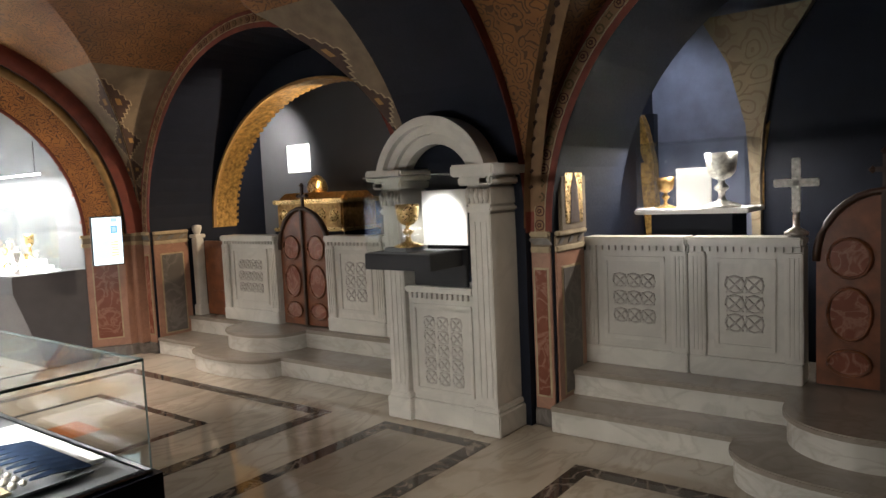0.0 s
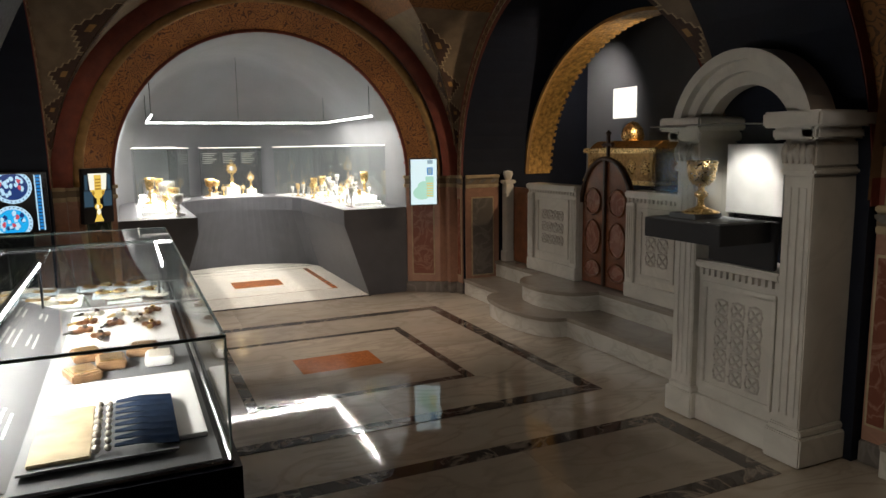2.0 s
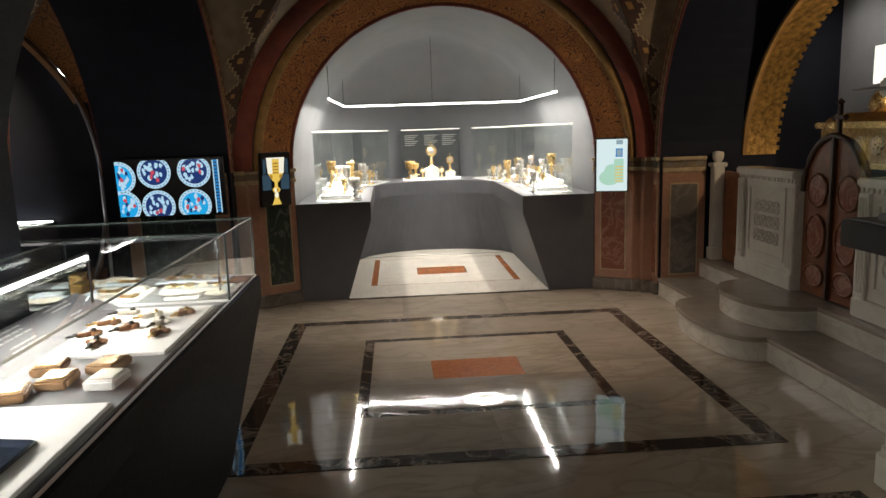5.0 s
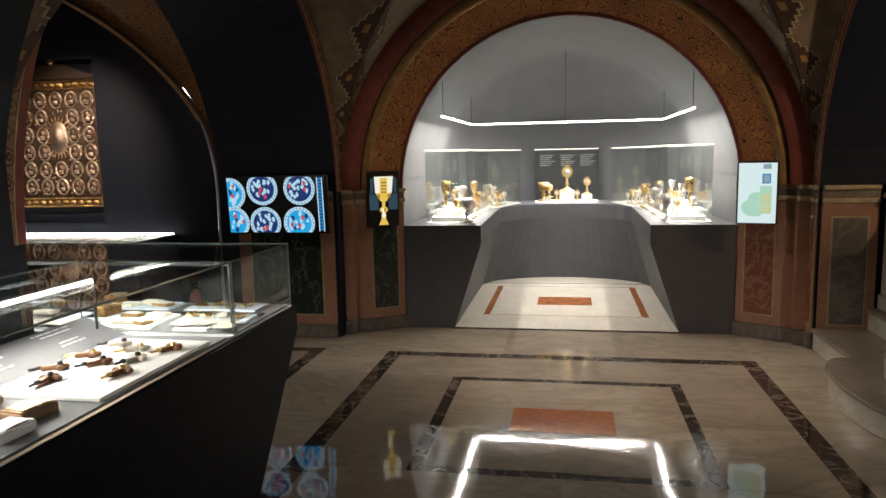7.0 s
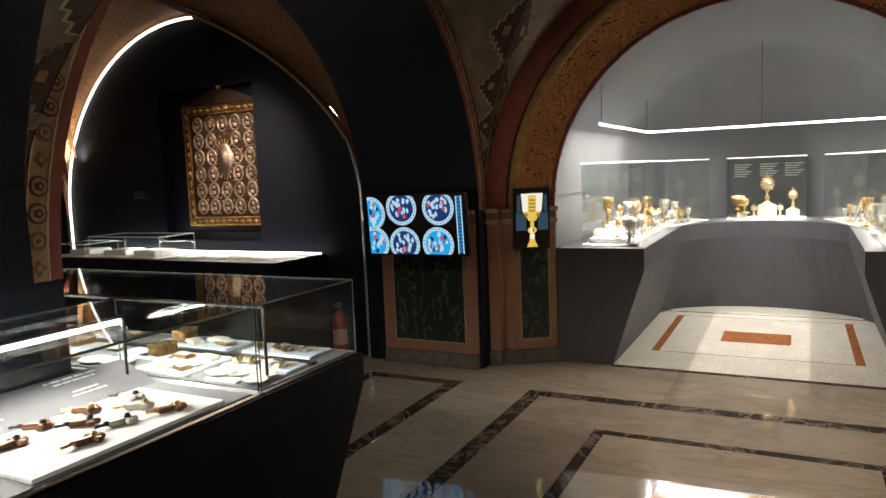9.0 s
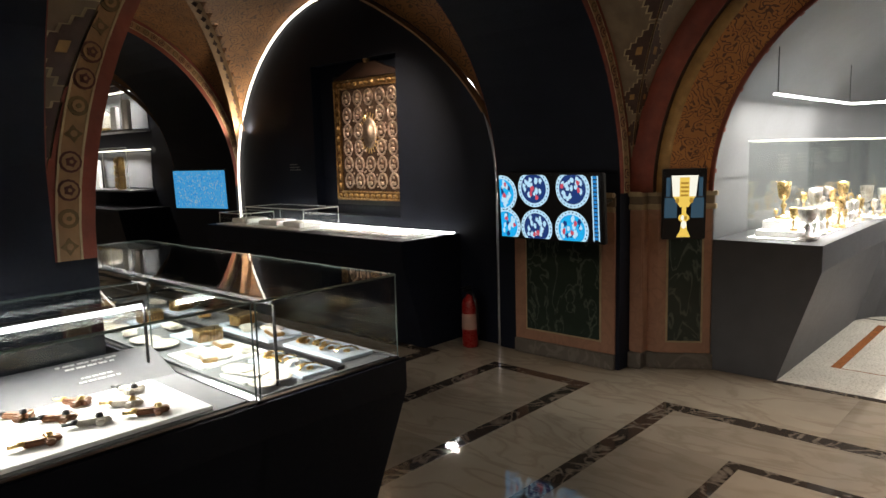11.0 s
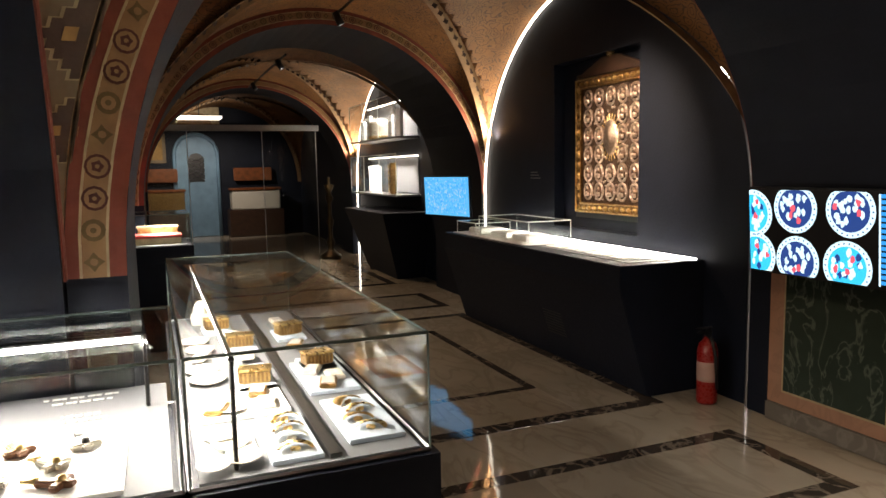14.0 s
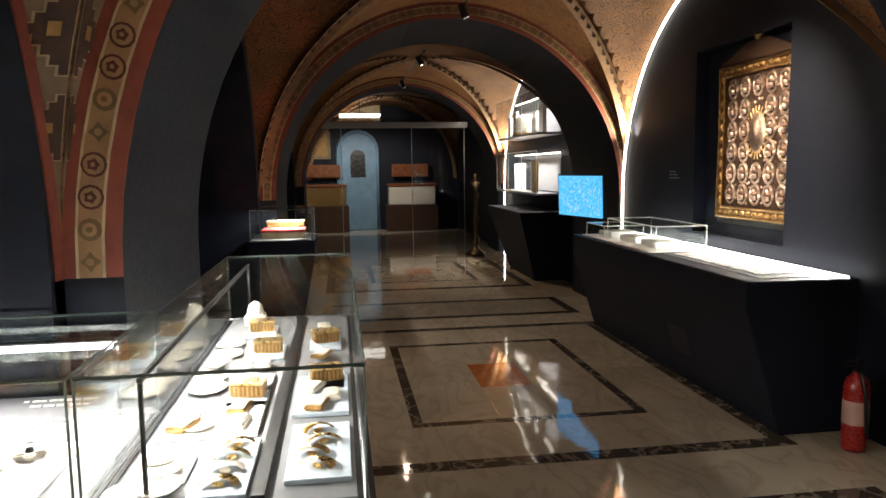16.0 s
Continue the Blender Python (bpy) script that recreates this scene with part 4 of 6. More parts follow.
LP = [(-1.34, 0.16), (-0.93, 0.16), (-0.92, 1.9), (-0.6, 3.0), (-0.85, 3.25), (-1.34, 2.3)]
footprint_case(LP, 1.0, 1.72, "glass case on the counter crowded with gilt vessels")
footprint_case([(-x, y) for x, y in LP[::-1]], 1.0, 1.72, "glass case on the counter crowded with gilt vessels")
footprint_case([(-0.41, 3.08), (0.43, 3.08), (0.43, 3.45), (-0.41, 3.45)], 1.0, 1.72, "glass case on the counter with a monstrance and small crosses")
for x in (-1.1, 1.1):
    area("case_lamp", pose(x, 1.2, 1.70), 0.03, 1.9, 78, COOL, 48)
area("case_lamp", pose(0, 3.12, 1.70), 0.8, 0.03, 16, COOL, 60)
tx = thing("wall_text_panel", "grey text panel with lines of white lettering", "text panel", (0.01, 3.46, 1.0))
Shape().box(-0.42, 0, 0, 0.42, 0.01, 0.7).ob("panel", SLATE, tx)
s = Shape()
for cxx in (-0.27, 0.02, 0.29):
    for k in range(6):
        s.box(cxx - 0.1, -0.003, 0.63 - k * 0.028, cxx + 0.1 - 0.03 * ((k * 7) % 3), 0, 0.642 - k * 0.028)
tagged(s.ob("lettering", TEXT, tx), kind="stuff")
for sx in (-1, 1):
    s = Shape()
    for g in range(3):
        for k in range(6):
            a = (sx * 1.339, 0.9 + g * 0.5, 1.6 - k * 0.028)
            s.box(min(sx * 1.336, sx * 1.339), 0.8 + g * 0.5, a[2], max(sx * 1.336, sx * 1.339), 1.1 + g * 0.5, a[2] + 0.01)
    tp = thing("case_lettering", "lines of white lettering on the back pane", "lettering", (0, 0, 0), group="case lettering")
    tagged(s.ob("line", DIMTEXT, tp), kind="stuff")

master = {}
def vessel(kind, at, h, slim=1.0):
    if kind not in master:
        if kind == "mon":
            master[kind] = (monstrance(at, h), h)
        else:
            master[kind] = (chalice(at, h, *{"gold": (GOLD,), "silver": (SILVER, "silver chalice with a knopped stem"), "old": (OLDGOLD, "old gilt chalice, engraved")}[kind]), h)
        return
    o, h0 = master[kind]
    c = copy_thing(o, pose(*at, 0, 0, rng.uniform(-40, 40) if kind != "mon" else 0))
    c.scale = (h / h0 * slim, h / h0 * slim, h / h0)


def plinth(at, w, h):
    e = thing("display_block", "small clear acrylic display block", "display block", at, group="display blocks")
    Shape().box(-w / 2, -w / 2, 0, w / 2, w / 2, h).ob("block", PEARL, e, bevel=0.004)


vessel("mon", (0.02, 3.24, 1.15), 0.36)
plinth((0.02, 3.24, 1.012), 0.2, 0.138)
vessel("mon", (0.29, 3.24, 1.10), 0.24)
plinth((0.29, 3.24, 1.012), 0.14, 0.088)
vessel("old", (-0.3, 3.24, 1.012), 0.26)
vessel("gold", (-0.22, 3.16, 1.07), 0.17)
plinth((-0.25, 3.18, 1.012), 0.1, 0.058)
for x in (-0.12, 0.16):
    vessel("mon", (x, 3.17, 1.012), 0.16)
TIERS = ((0.22, 0.62, 0.98, 1.3, 0.05), (0.34, 0.58, 1.12, 1.29, 0.11), (0.75, 1.3, 1.0, 1.3, 0.06), (0.85, 1.2, 1.14, 1.29, 0.13), (1.45, 2.0, 0.98, 1.3, 0.07), (1.6, 1.9, 1.1, 1.29, 0.14))
for sx in (-1, 1):
    for y0, y1, xi, xo, hh in TIERS:
        st = thing("tiered_stand", "white stepped display stand inside the case", "display stand", (sx * (xi + xo) / 2, (y0 + y1) / 2, 1.012), group="tiered stands")
        Shape().box(-(xo - xi) / 2, -(y1 - y0) / 2, 0, (xo - xi) / 2, (y1 - y0) / 2, hh).ob("stand", WHITE, st, bevel=0.004)
    for k in range(44):
        y = 0.25 + k * 0.057
        x = sx * ((0.95, 1.06, 1.2)[k % 3]) + (0.0 if y < 1.9 else -sx * (y - 1.9) * 0.22)
        h = rng.uniform(0.08, 0.2) if k % 5 else rng.uniform(0.2, 0.3)
        b = 0.0
        for y0, y1, xi, xo, hh in TIERS:
            if y0 < y < y1 and xi < abs(x) < xo:
                b = hh
        vessel(rng.choice(("silver", "silver", "gold", "gold", "mon", "silver")), (x, y, 1.013 + b), h, 0.62)

hl = thing("hanging_tube_lamp", "thin white LED tube lamp bent in a U, hung on wires", "lamp", (0, 0, 2.04))
for a, b in (((-1.15, 0.08), (-1.14, 2.17)), ((-1.14, 2.17), (1.14, 2.17)), ((1.14, 2.17), (1.14, 0.02))):
    Shape().tube([(*a, 0), (*b, 0)], 0.0095, 8).ob("tube", LED, hl)
w = Shape()
for x, y in ((-1.15, 0.15), (1.14, 0.1), (-1.14, 2.1), (1.14, 2.1), (0, 2.17)):
    w.tube([(x, y, 0), (x, y, 0.75 if x else 1.2)], 0.003, 4)
tagged(w.ob("wire", BLACK, hl), kind="stuff")


# ---- screens ----
def screen(name, label, m, w, h, pics, group=""):
    """A flat screen facing -y of its own axes; pics: material and outline in the screen's plane."""
    e = thing(name, label, "screen", group=group)
    e.matrix_world = m
    Shape().box(-w / 2 - 0.012, 0, -h / 2 - 0.012, w / 2 + 0.012, 0.045, h / 2 + 0.012).ob("casing", BLACK, e, bevel=0.006)
    Shape().box(-0.08, 0.045, -0.08, 0.08, 0.14, 0.08).ob("mount", BLACK, e)
    Shape().box(-w / 2, -0.002, -h / 2, w / 2, 0.001, h / 2).ob("display", pics[0], e)
    for k, (m2, polys) in enumerate(pics[1:]):
        s = Shape()
        for pts in polys:
            s.prism([(x, -0.0025 - 0.0008 * k, z) for x, z in pts], (0, -0.0007, 0))
        tagged(s.ob("image", m2, e), kind="stuff")
    return e


def rect(x0, z0, x1, z1):
    return [(x0, z0), (x1, z0), (x1, z1), (x0, z1)]


def oval(x, z, rx, rz, n=20):
    return [(x + rx * math.cos(2 * math.pi * k / n), z + rz * math.sin(2 * math.pi * k / n)) for k in range(n)]


def carved(x0, z0, x1, z1, n, seed):
    r = random.Random(seed)
    out_ = []
    for k in range(n):
        x, z = r.uniform(x0, x1), r.uniform(z0, z1)
        a = r.uniform(0.004, 0.009)
        out_.append([(x + a * r.uniform(.4, 1.2) * math.cos(q), z + a * r.uniform(.6, 2.0) * math.sin(q)) for q in (2 * math.pi * j / 7 for j in range(7))])
    return out_


def roundels(rows):
    """Painted enamel roundels on black: a beaded white rim, a blue field and a few figures' blots."""
    rim_, field_, deep_, lite_, red_ = [], [], [], [], []
    r = random.Random(11)
    for x, z, c in rows:
        def clip(pts):
            return [(min(.464, max(-.464, u)), min(.249, max(-.249, v))) for u, v in pts]
        rim_ += [clip(oval(x, z, .147, .147, 28))]
        for k in range(26):
            a = 2 * math.pi * k / 26
            u, v = x + .132 * math.cos(a), z + .132 * math.sin(a)
            if abs(u) < .45 and abs(v) < .235:
                deep_.append(oval(u, v, .0055, .0055, 6))
        (field_ if c else deep_).append(clip(oval(x, z, .116, .116, 24)))
        for k in range(34):
            a, q = r.uniform(0, 6.28), .095 * math.sqrt(r.random())
            u, v = x + q * math.cos(a), z + q * math.sin(a)
            if abs(u) < .44 and abs(v) < .225:
                blot = [(u + r.uniform(.5, 1) * .02 * math.cos(h), v + r.uniform(.5, 1.2) * .024 * math.sin(h)) for h in (j * math.pi / 4 for j in range(8))]
                (lite_, lite_, deep_, red_, field_)[k % 5 if k % 10 != 3 else 0].append(blot)
    return [(S_RIM, rim_), (S_BLUE, field_), (S_NIGHT, deep_), (S_RIM, lite_), (S_RED, red_)]


screen("wall_screen", "wide wall screen showing blue and white enamel roundels on black", pose(-2.53, -0.68, 1.26, 4, 0, 0), 0.93, 0.50,
       [BLACK] + roundels([(-.44, .1, 1), (-.13, .145, 0), (.22, .145, 0), (-.42, -.16, 1), (-.12, -.165, 0), (.2, -.165, 1)]) +
       [(S_RIM, [rect(.385, -.24, .395, .24), rect(.43, -.24, .44, .24)]), (S_BLUE2, [rect(.397, -.23 + k * .03, .428, -.21 + k * .03) for k in range(16)])])
screen("wall_screen", "wall screen showing a blue patterned textile", pose(-7.5, -0.86, 1.34, 2, 0, 14), 0.88, 0.46,
       [S_MID, (S_BLUE2, carved(-0.42, -0.21, 0.42, 0.21, 420, 6)), (S_STONE, carved(-0.42, -0.21, 0.42, 0.21, 300, 5)), (S_BLUE2, carved(-0.42, -0.21, 0.42, 0.21, 90, 8))])
screen("tablet", "upright tablet screen showing a gold chalice on black", pose(-1.68, -0.17, 1.27, 3, 0, 34), 0.29, 0.5,
       [BLACK, (S_DARK, [rect(-.14, -.1, -.05, .05), rect(.05, -.1, .14, .05), rect(-.13, .06, -.1, .2), rect(.1, .06, .13, .2)]),
        (S_GOLD, [[(-.05, -.245), (.05, -.245), (.024, -.19), (.018, -.12), (-.018, -.12), (-.024, -.19)], oval(0, -.1, .04, .03), rect(-.016, -.08, .016, 0.0), [(-.03, -.02), (.03, -.02), (.085, .07), (-.085, .07)]]),
        (S_WHITE, [[(-.082, .06), (.082, .06), (.095, .215), (-.095, .215)], oval(0, -.15, .02, .03), oval(-.01, -.1, .012, .02)]),
        (S_GOLD, [rect(-.035, .03, .035, .2)]), (S_OCHRE, [rect(-.028, .06 + k * .03, .028, .075 + k * .03) for k in range(4)] + [oval(-.05, .03, .014, .02), oval(.05, .03, .014, .02), oval(.012, -.1, .01, .016)])], "tablets")
screen("tablet", "upright tablet screen showing a pale view of a gilt vessel foot", pose(1.58, -0.42, 1.305, 3, 0, -14), 0.29, 0.5,
       [S_PALE, (S_GREEN, [oval(-.02, -.12, .1, .075), oval(0, -.05, .07, .06), rect(.02, -.17, .11, .06)]),
        (S_GOLD, [rect(.03, -.16 + k * .028, .105, -.15 + k * .028) for k in range(6)]), (S_BLUE2, [rect(.035, .08, .1, .16)]),
        (S_STONE, [rect(.045, .09, .09, .15), rect(.04, .2, .1, .24)])], "tablets")


# ---- show cases in the hall ----
def hall_case(x0, y0, x1, y1, label, deck=0.98, top=1.27, gs=0.16, gn=0.16):
    e = thing("show_case", label, "display case", ((x0 + x1) / 2, (y0 + y1) / 2, 0), group="hall show cases")
    a, b = (x1 - x0) / 2, (y1 - y0) / 2
    g = 0.16
    s = Shape().grid([[(-a + g, -b + gs, 0), (a - g, -b + gs, 0), (a - g, b - gn, 0), (-a + g, b - gn, 0)],
                      [(-a - .02, -b - .02, 0.86), (a + .02, -b - .02, 0.86), (a + .02, b + .02, 0.86), (-a - .02, b + .02, 0.86)],
                      [(-a - .02, -b - .02, deck - 0.01), (a + .02, -b - .02, deck - 0.01), (a + .02, b + .02, deck - 0.01), (-a - .02, b + .02, deck - 0.01)]], True)
    s.bm.faces.new([s.bm.verts.new(p) for p in ((-a - .02, -b - .02, deck - .01), (a + .02, -b - .02, deck - .01), (a + .02, b + .02, deck - .01), (-a - .02, b + .02, deck - .01))])
    s.ob("plinth", NAVY, e)
    Shape().box(-a + .02, -b + .02, deck - 0.009, a - .02, b - .02, deck).ob("deck", GREYBOARD, e)
    t = 0.005
    for q in ((-a, -b, deck, a, -b + t, top), (-a, b - t, deck, a, b, top), (-a, -b + t, deck, -a + t, b - t, top), (a - t, -b + t, deck, a, b - t, top), (-a, -b, top, a, b, top + 0.008)):
        pane(e, *q)
    r = Shape()
    cs = [(-a, -b), (a, -b), (a, b), (-a, b)]
    for (p, q) in zip(cs, cs[1:] + cs[:1]):
        r.tube([(*p, top + 0.003), (*q, top + 0.003)], 0.004, 4)
        r.tube([(*p, deck), (*p, top)], 0.003, 4)
    r.ob("glass_edge", mat("glass_edge_tint", (0.10, 0.13, 0.125), 0.2, vary=0.1), e)
    s = Shape()
    for p, q in zip(cs, cs[1:] + cs[:1]):
        s.tube([(*p, deck - 0.004), (*q, deck - 0.004)], 0.006, 4)
    s.ob("sill_rail", STEEL, e)
    return e


case1 = hall_case(-1.92, -6.02, -1.255, -4.10, "long glass case on a navy plinth with carved crosses", gn=-0.006)
case2 = hall_case(-3.2, -4.085, -1.255, -3.52, "long glass case on a navy plinth with gilt shells and discs", gs=-0.006)
case3 = hall_case(-7.25, -4.39, -6.55, -3.82, "small glass case on a dark plinth with a red book", deck=1.02, top=1.3)
l1 = thing("case_light_bar", "bright LED bar on thin black rods", "lamp", (-1.80, -5.0, 0.98), group="case light bars")
Shape().tube([(0, -0.82, 0.23), (0, 0.82, 0.23)], 0.009, 6).ob("bar", LED, l1)
Shape().tube([(0, -0.83, 0.0), (0, -0.83, 0.24)], 0.006, 6).tube([(0, 0.83, 0), (0, 0.83, 0.24)], 0.006, 6).tube([(0, -0.83, 0.245), (0, 0.83, 0.245)], 0.007, 6).ob("rod", BLACK, l1)
l2 = thing("case_light_bar", "LED bar on thin black rods", "lamp", (-2.2, -3.98, 0.98), group="case light bars")
Shape().tube([(-0.9, 0, 0.0), (-0.9, 0, 0.26)], 0.006, 6).tube([(0.88, 0, 0), (0.88, 0, 0.26)], 0.006, 6).tube([(-0.9, 0, 0.265), (0.88, 0, 0.265)], 0.008, 6).ob("rod", BLACK, l2)


def board(x0, y0, x1, y1, m=WHITE, z=0.98, label="white display board inside the case"):
    e = thing("display_board", label, "display board", ((x0 + x1) / 2, (y0 + y1) / 2, z), group="display boards")
    Shape().box(-(x1 - x0) / 2, -(y1 - y0) / 2, 0, (x1 - x0) / 2, (y1 - y0) / 2, 0.012).ob("board", m, e, bevel=0.002)


def cross_thing(at, rz, m, m2, r=0.05):
    e = thing("altar_cross", "small carved wooden cross with a gilt mount", "cross", at, rz, group="crosses")
    Shape().box(-r * .28, -r * .95, 0, r * .28, r, 0.016).box(-r * .8, r * .1, 0, r * .8, r * .6, 0.016).ob("arms", m, e, bevel=0.004)
    Shape().lathe([(0, .012), (r * .2, .01), (r * .24, 0)], (0, r * .36, 0.016), 8).lathe([(0, .012), (r * .2, .01), (r * .24, 0)], (0, -r * 1.0, 0.008), 8).ob("mount", m2, e, smooth=True)
    Shape().tube([(0, -r, .01), (0, -r * 1.7, .01)], 0.005, 6).ob("handle", m2, e)
    return e


def shell(at, r, m, rz=0):
    e = thing("scallop_shell", "gilt scallop shell, fluted" if m is GOLD else "carved white mother-of-pearl scallop shell", "shell", at, rz, group="shells")
    rows = []
    for i in range(6):
        q = i / 5
        row = []
        for k in range(25):
            a = math.pi * (-0.12 + 1.24 * k / 24)
            flute = 1 + 0.08 * math.cos(k * math.pi) * q
            row.append((r * q * flute * math.cos(a), r * q * flute * math.sin(a) - r * .35, 0.004 + r * 0.38 * math.sqrt(max(0, 1 - q * q * .97)) * (1 + 0.12 * math.cos(k * math.pi) * q)))
        rows.append(row)
    Shape().grid(rows).ob("valve", m, e)
    Shape().box(-r * .3, -r * .5, 0.0, r * .3, -r * .3, 0.012).ob("hinge", m, e, bevel=0.003)
    return e


def dish(at, r, m, label="pale carved oval shell dish"):
    e = thing("dish", label, "dish", at, group="dishes")
    Shape().lathe([(0, .004), (.6, .004), (.9, .12), (1, .16), (.98, .2), (.6, .08), (0, .07)], (0, 0, 0), 24, 1, .8).move(Matrix.Scale(r, 4)).ob("bowl", m, e, smooth=True)


def slab_thing(name, label, cat, at, sx, sy, h, m, rz=0, group=""):
    e = thing(name, label, cat, at, rz, group)
    Shape().box(-sx / 2, -sy / 2, 0, sx / 2, sy / 2, h).ob("body", m, e, bevel=min(h * .3, .006))
    Shape().box(-sx * .38, -sy * .38, h, sx * .38, sy * .38, h + .003).ob("face", OLDGOLD if m is BOOK else PEARL, e, bevel=0.001)


# first case: crosses on white, books and a fringe
board(-1.68, -4.86, -1.29, -4.22)
board(-1.68, -5.85, -1.29, -5.30)
for k, (x, y) in enumerate(((-1.60, -4.32), (-1.62, -4.47), (-1.63, -4.62), (-1.49, -4.38), (-1.52, -4.55), (-1.37, -4.36), (-1.42, -4.50), (-1.38, -4.64), (-1.56, -4.74))):
    cross_thing((x, y, 0.993), -70 + k * 9, CROSSWOOD if k % 3 else PEARL, GOLD if k % 2 else BLACK, 0.045)
for k, (x, y) in enumerate(((-1.42, -4.98), (-1.37, -5.12), (-1.52, -5.10), (-1.60, -4.97), (-1.60, -5.2))):
    slab_thing("book", "small old book bound in tan leather", "book", (x, y, 0.98), 0.09, 0.12, 0.03, BOOK if k != 1 else WHITE, k * 7 - 10, "books")
tp = thing("text_panel", "dark grey sloping label panel with white lettering", "text panel", (-1.81, -5.0, 0.98))
Shape().prism([(-0.08, -0.98, 0.0), (0.1, -0.98, 0.0), (-0.08, -0.98, 0.07)], (0, 1.86, 0)).ob("panel", SLATE, tp)
s = Shape()
for g, (yc, n, w) in enumerate(((0.66, 2, .2), (0.66, 2, .13), (0.26, 3, .27), (0.26, 2, .22), (-.2, 3, .25), (-.6, 3, .25))):
    for k in range(n):
        u = 0.86 - (g % 2) * 0.42 - k * 0.11
        x, z = 0.1 - 0.18 * u, 0.07 * u
        h = w * (1 - 0.22 * ((k + g) % 2)) / 2
        for j in range(9):
            y0 = yc - h + 2 * h * j / 9
            s.prism([(x, y0, z + .0015), (x, y0 + 2 * h / 9 * (.6 + .3 * ((j * 5 + k) % 2)), z + .0015), (x - .0075, y0 + 2 * h / 9 * (.6 + .3 * ((j * 5 + k) % 2)), z + .0045), (x - .0075, y0, z + .0045)], (0.0005, 0, 0.001))
tagged(s.ob("lettering", TEXT, tp), kind="stuff")
fr = thing("fringed_stole", "embroidered band ending in dark blue tassels", "textile", (-1.57, -5.74, 0.999), -90)
slab = thing("display_tray", "dark tray with rounded corners under the textile", "tray", (-1.53, -5.74, 0.992))
Shape().box(-.17, -.2, 0, .17, .2, .006).ob("tray", GREYBOARD, slab, bevel=.003)
Shape().box(-0.18, -0.11, 0, 0.18, 0.02, 0.008).ob("cloth", CREAM, fr, bevel=0.003)
s, g = Shape(), Shape()
for k in range(8):
    x = -0.16 + k * 0.045
    s.lathe([(0, .011), (.008, .007), (.011, 0), (.008, -.007), (0, -.011)], (x, 0.03, 0.012), 8).lathe([(0, .009), (.006, .006), (.009, 0), (.006, -.006), (0, -.009)], (x, 0.055, 0.011), 8)
    for j in range(7):
        g.tube([(x, 0.07, 0.014), (x + (j - 3) * .004, 0.13, 0.016), (x + (j - 3) * .007 + rng.uniform(-.004, .004), 0.21, 0.006)], 0.004, 4)
tagged(s.ob("bead", PEARL, fr, smooth=True), kind="stuff")
tagged(g.ob("tassel", DARKBLUE, fr), kind="stuff")

# second case: two rows of boards with shells, dishes and reliefs
Shape().box(-3.15, -3.765, 0.9805, -1.29, -3.735, 0.992).ob("divider", BLACK, None)
tagged(bpy.data.objects["divider"], "dark rail along the middle of the case deck", "rail")
board(-1.62, -3.90, -1.30, -3.775, PALEBLUE, label="pale blue display board inside the case")
board(-1.55, -4.05, -1.40, -3.92)
board(-1.92, -4.05, -1.66, -3.79)
board(-1.70, -3.70, -1.35, -3.55, PALEBLUE, label="pale blue display board inside the case")
board(-2.15, -3.71, -1.78, -3.55, PALEBLUE, label="pale blue display board inside the case")
board(-2.2, -3.9, -2.02, -3.79, PALEBLUE, label="pale blue display board inside the case")
for k in range(4):
    shell((-1.36 - k * 0.073, -3.835, 0.993), 0.043, GOLD if k != 1 else PEARL, 80 + k * 12)
    shell((-1.42 - k * 0.075, -3.62 - 0.02 * (k % 2), 0.993), 0.042, OLDGOLD if k % 2 else GOLD, 60 + k * 20)
for x, y, r in ((-1.35, -3.96, .055), (-1.33, -4.03, .05), (-1.45, -3.98, .06), (-1.52, -4.0, .06), (-1.72, -3.95, .05)):
    dish((x, y, 0.993), r, PEARL)
def gilt_casket(at, rz=0):
    e = thing("casket", "small gilt openwork casket", "casket", at, rz, group="caskets")
    Shape().box(-.05, -.032, 0, .05, .032, .04).ob("body", OLDGOLD, e, bevel=.004)
    Shape().box(-.054, -.036, .04, .054, .036, .047).ob("lid", GOLD, e, bevel=.003)
    f = Shape()
    for k in range(7):
        f.box(-.045 + k * .0135, -.034, .006, -.038 + k * .0135, .034, .036)
    tagged(f.ob("fretwork", DARKGILT, e), kind="stuff")


for k, (x, y) in enumerate(((-1.98, -3.85), (-2.5, -3.84), (-2.86, -3.9), (-2.1, -3.62), (-2.62, -3.63))):
    board(x - .1, y - .06, x + .1, y + .06, PALEBLUE, label="pale blue display board inside the case")
    gilt_casket((x, y, 0.993), 80 + k * 7)
for k, (x, y) in enumerate(((-1.73, -3.99), (-1.80, -3.99), (-1.73, -3.85), (-1.85, -3.86), (-2.3, -3.84), (-2.34, -4.0), (-1.84, -3.64), (-1.92, -3.6), (-2.0, -3.66), (-2.4, -3.64), (-2.86, -3.64))):
    slab_thing("carved_plaque", "small carved mother-of-pearl plaque", "plaque", (x, y, 0.993), 0.055, 0.1, 0.014, PEARL if k % 3 else OLDGOLD, 80 + rng.uniform(-15, 15), "plaques")
for x, y, r in ((-2.08, -3.99, .075), (-2.2, -4.0, .07), (-2.5, -3.99, .07), (-2.65, -4.0, .07), (-2.75, -3.85, .05)):
    dish((x, y, 0.981), r, PEARL)
m_ = thing("model_shrine", "pale carved model of a domed shrine", "model", (-3.05, -3.95, 0.98))
Shape().box(-.045, -.045, 0, .045, .045, .05).ob("base", PEARL, m_, bevel=.006)
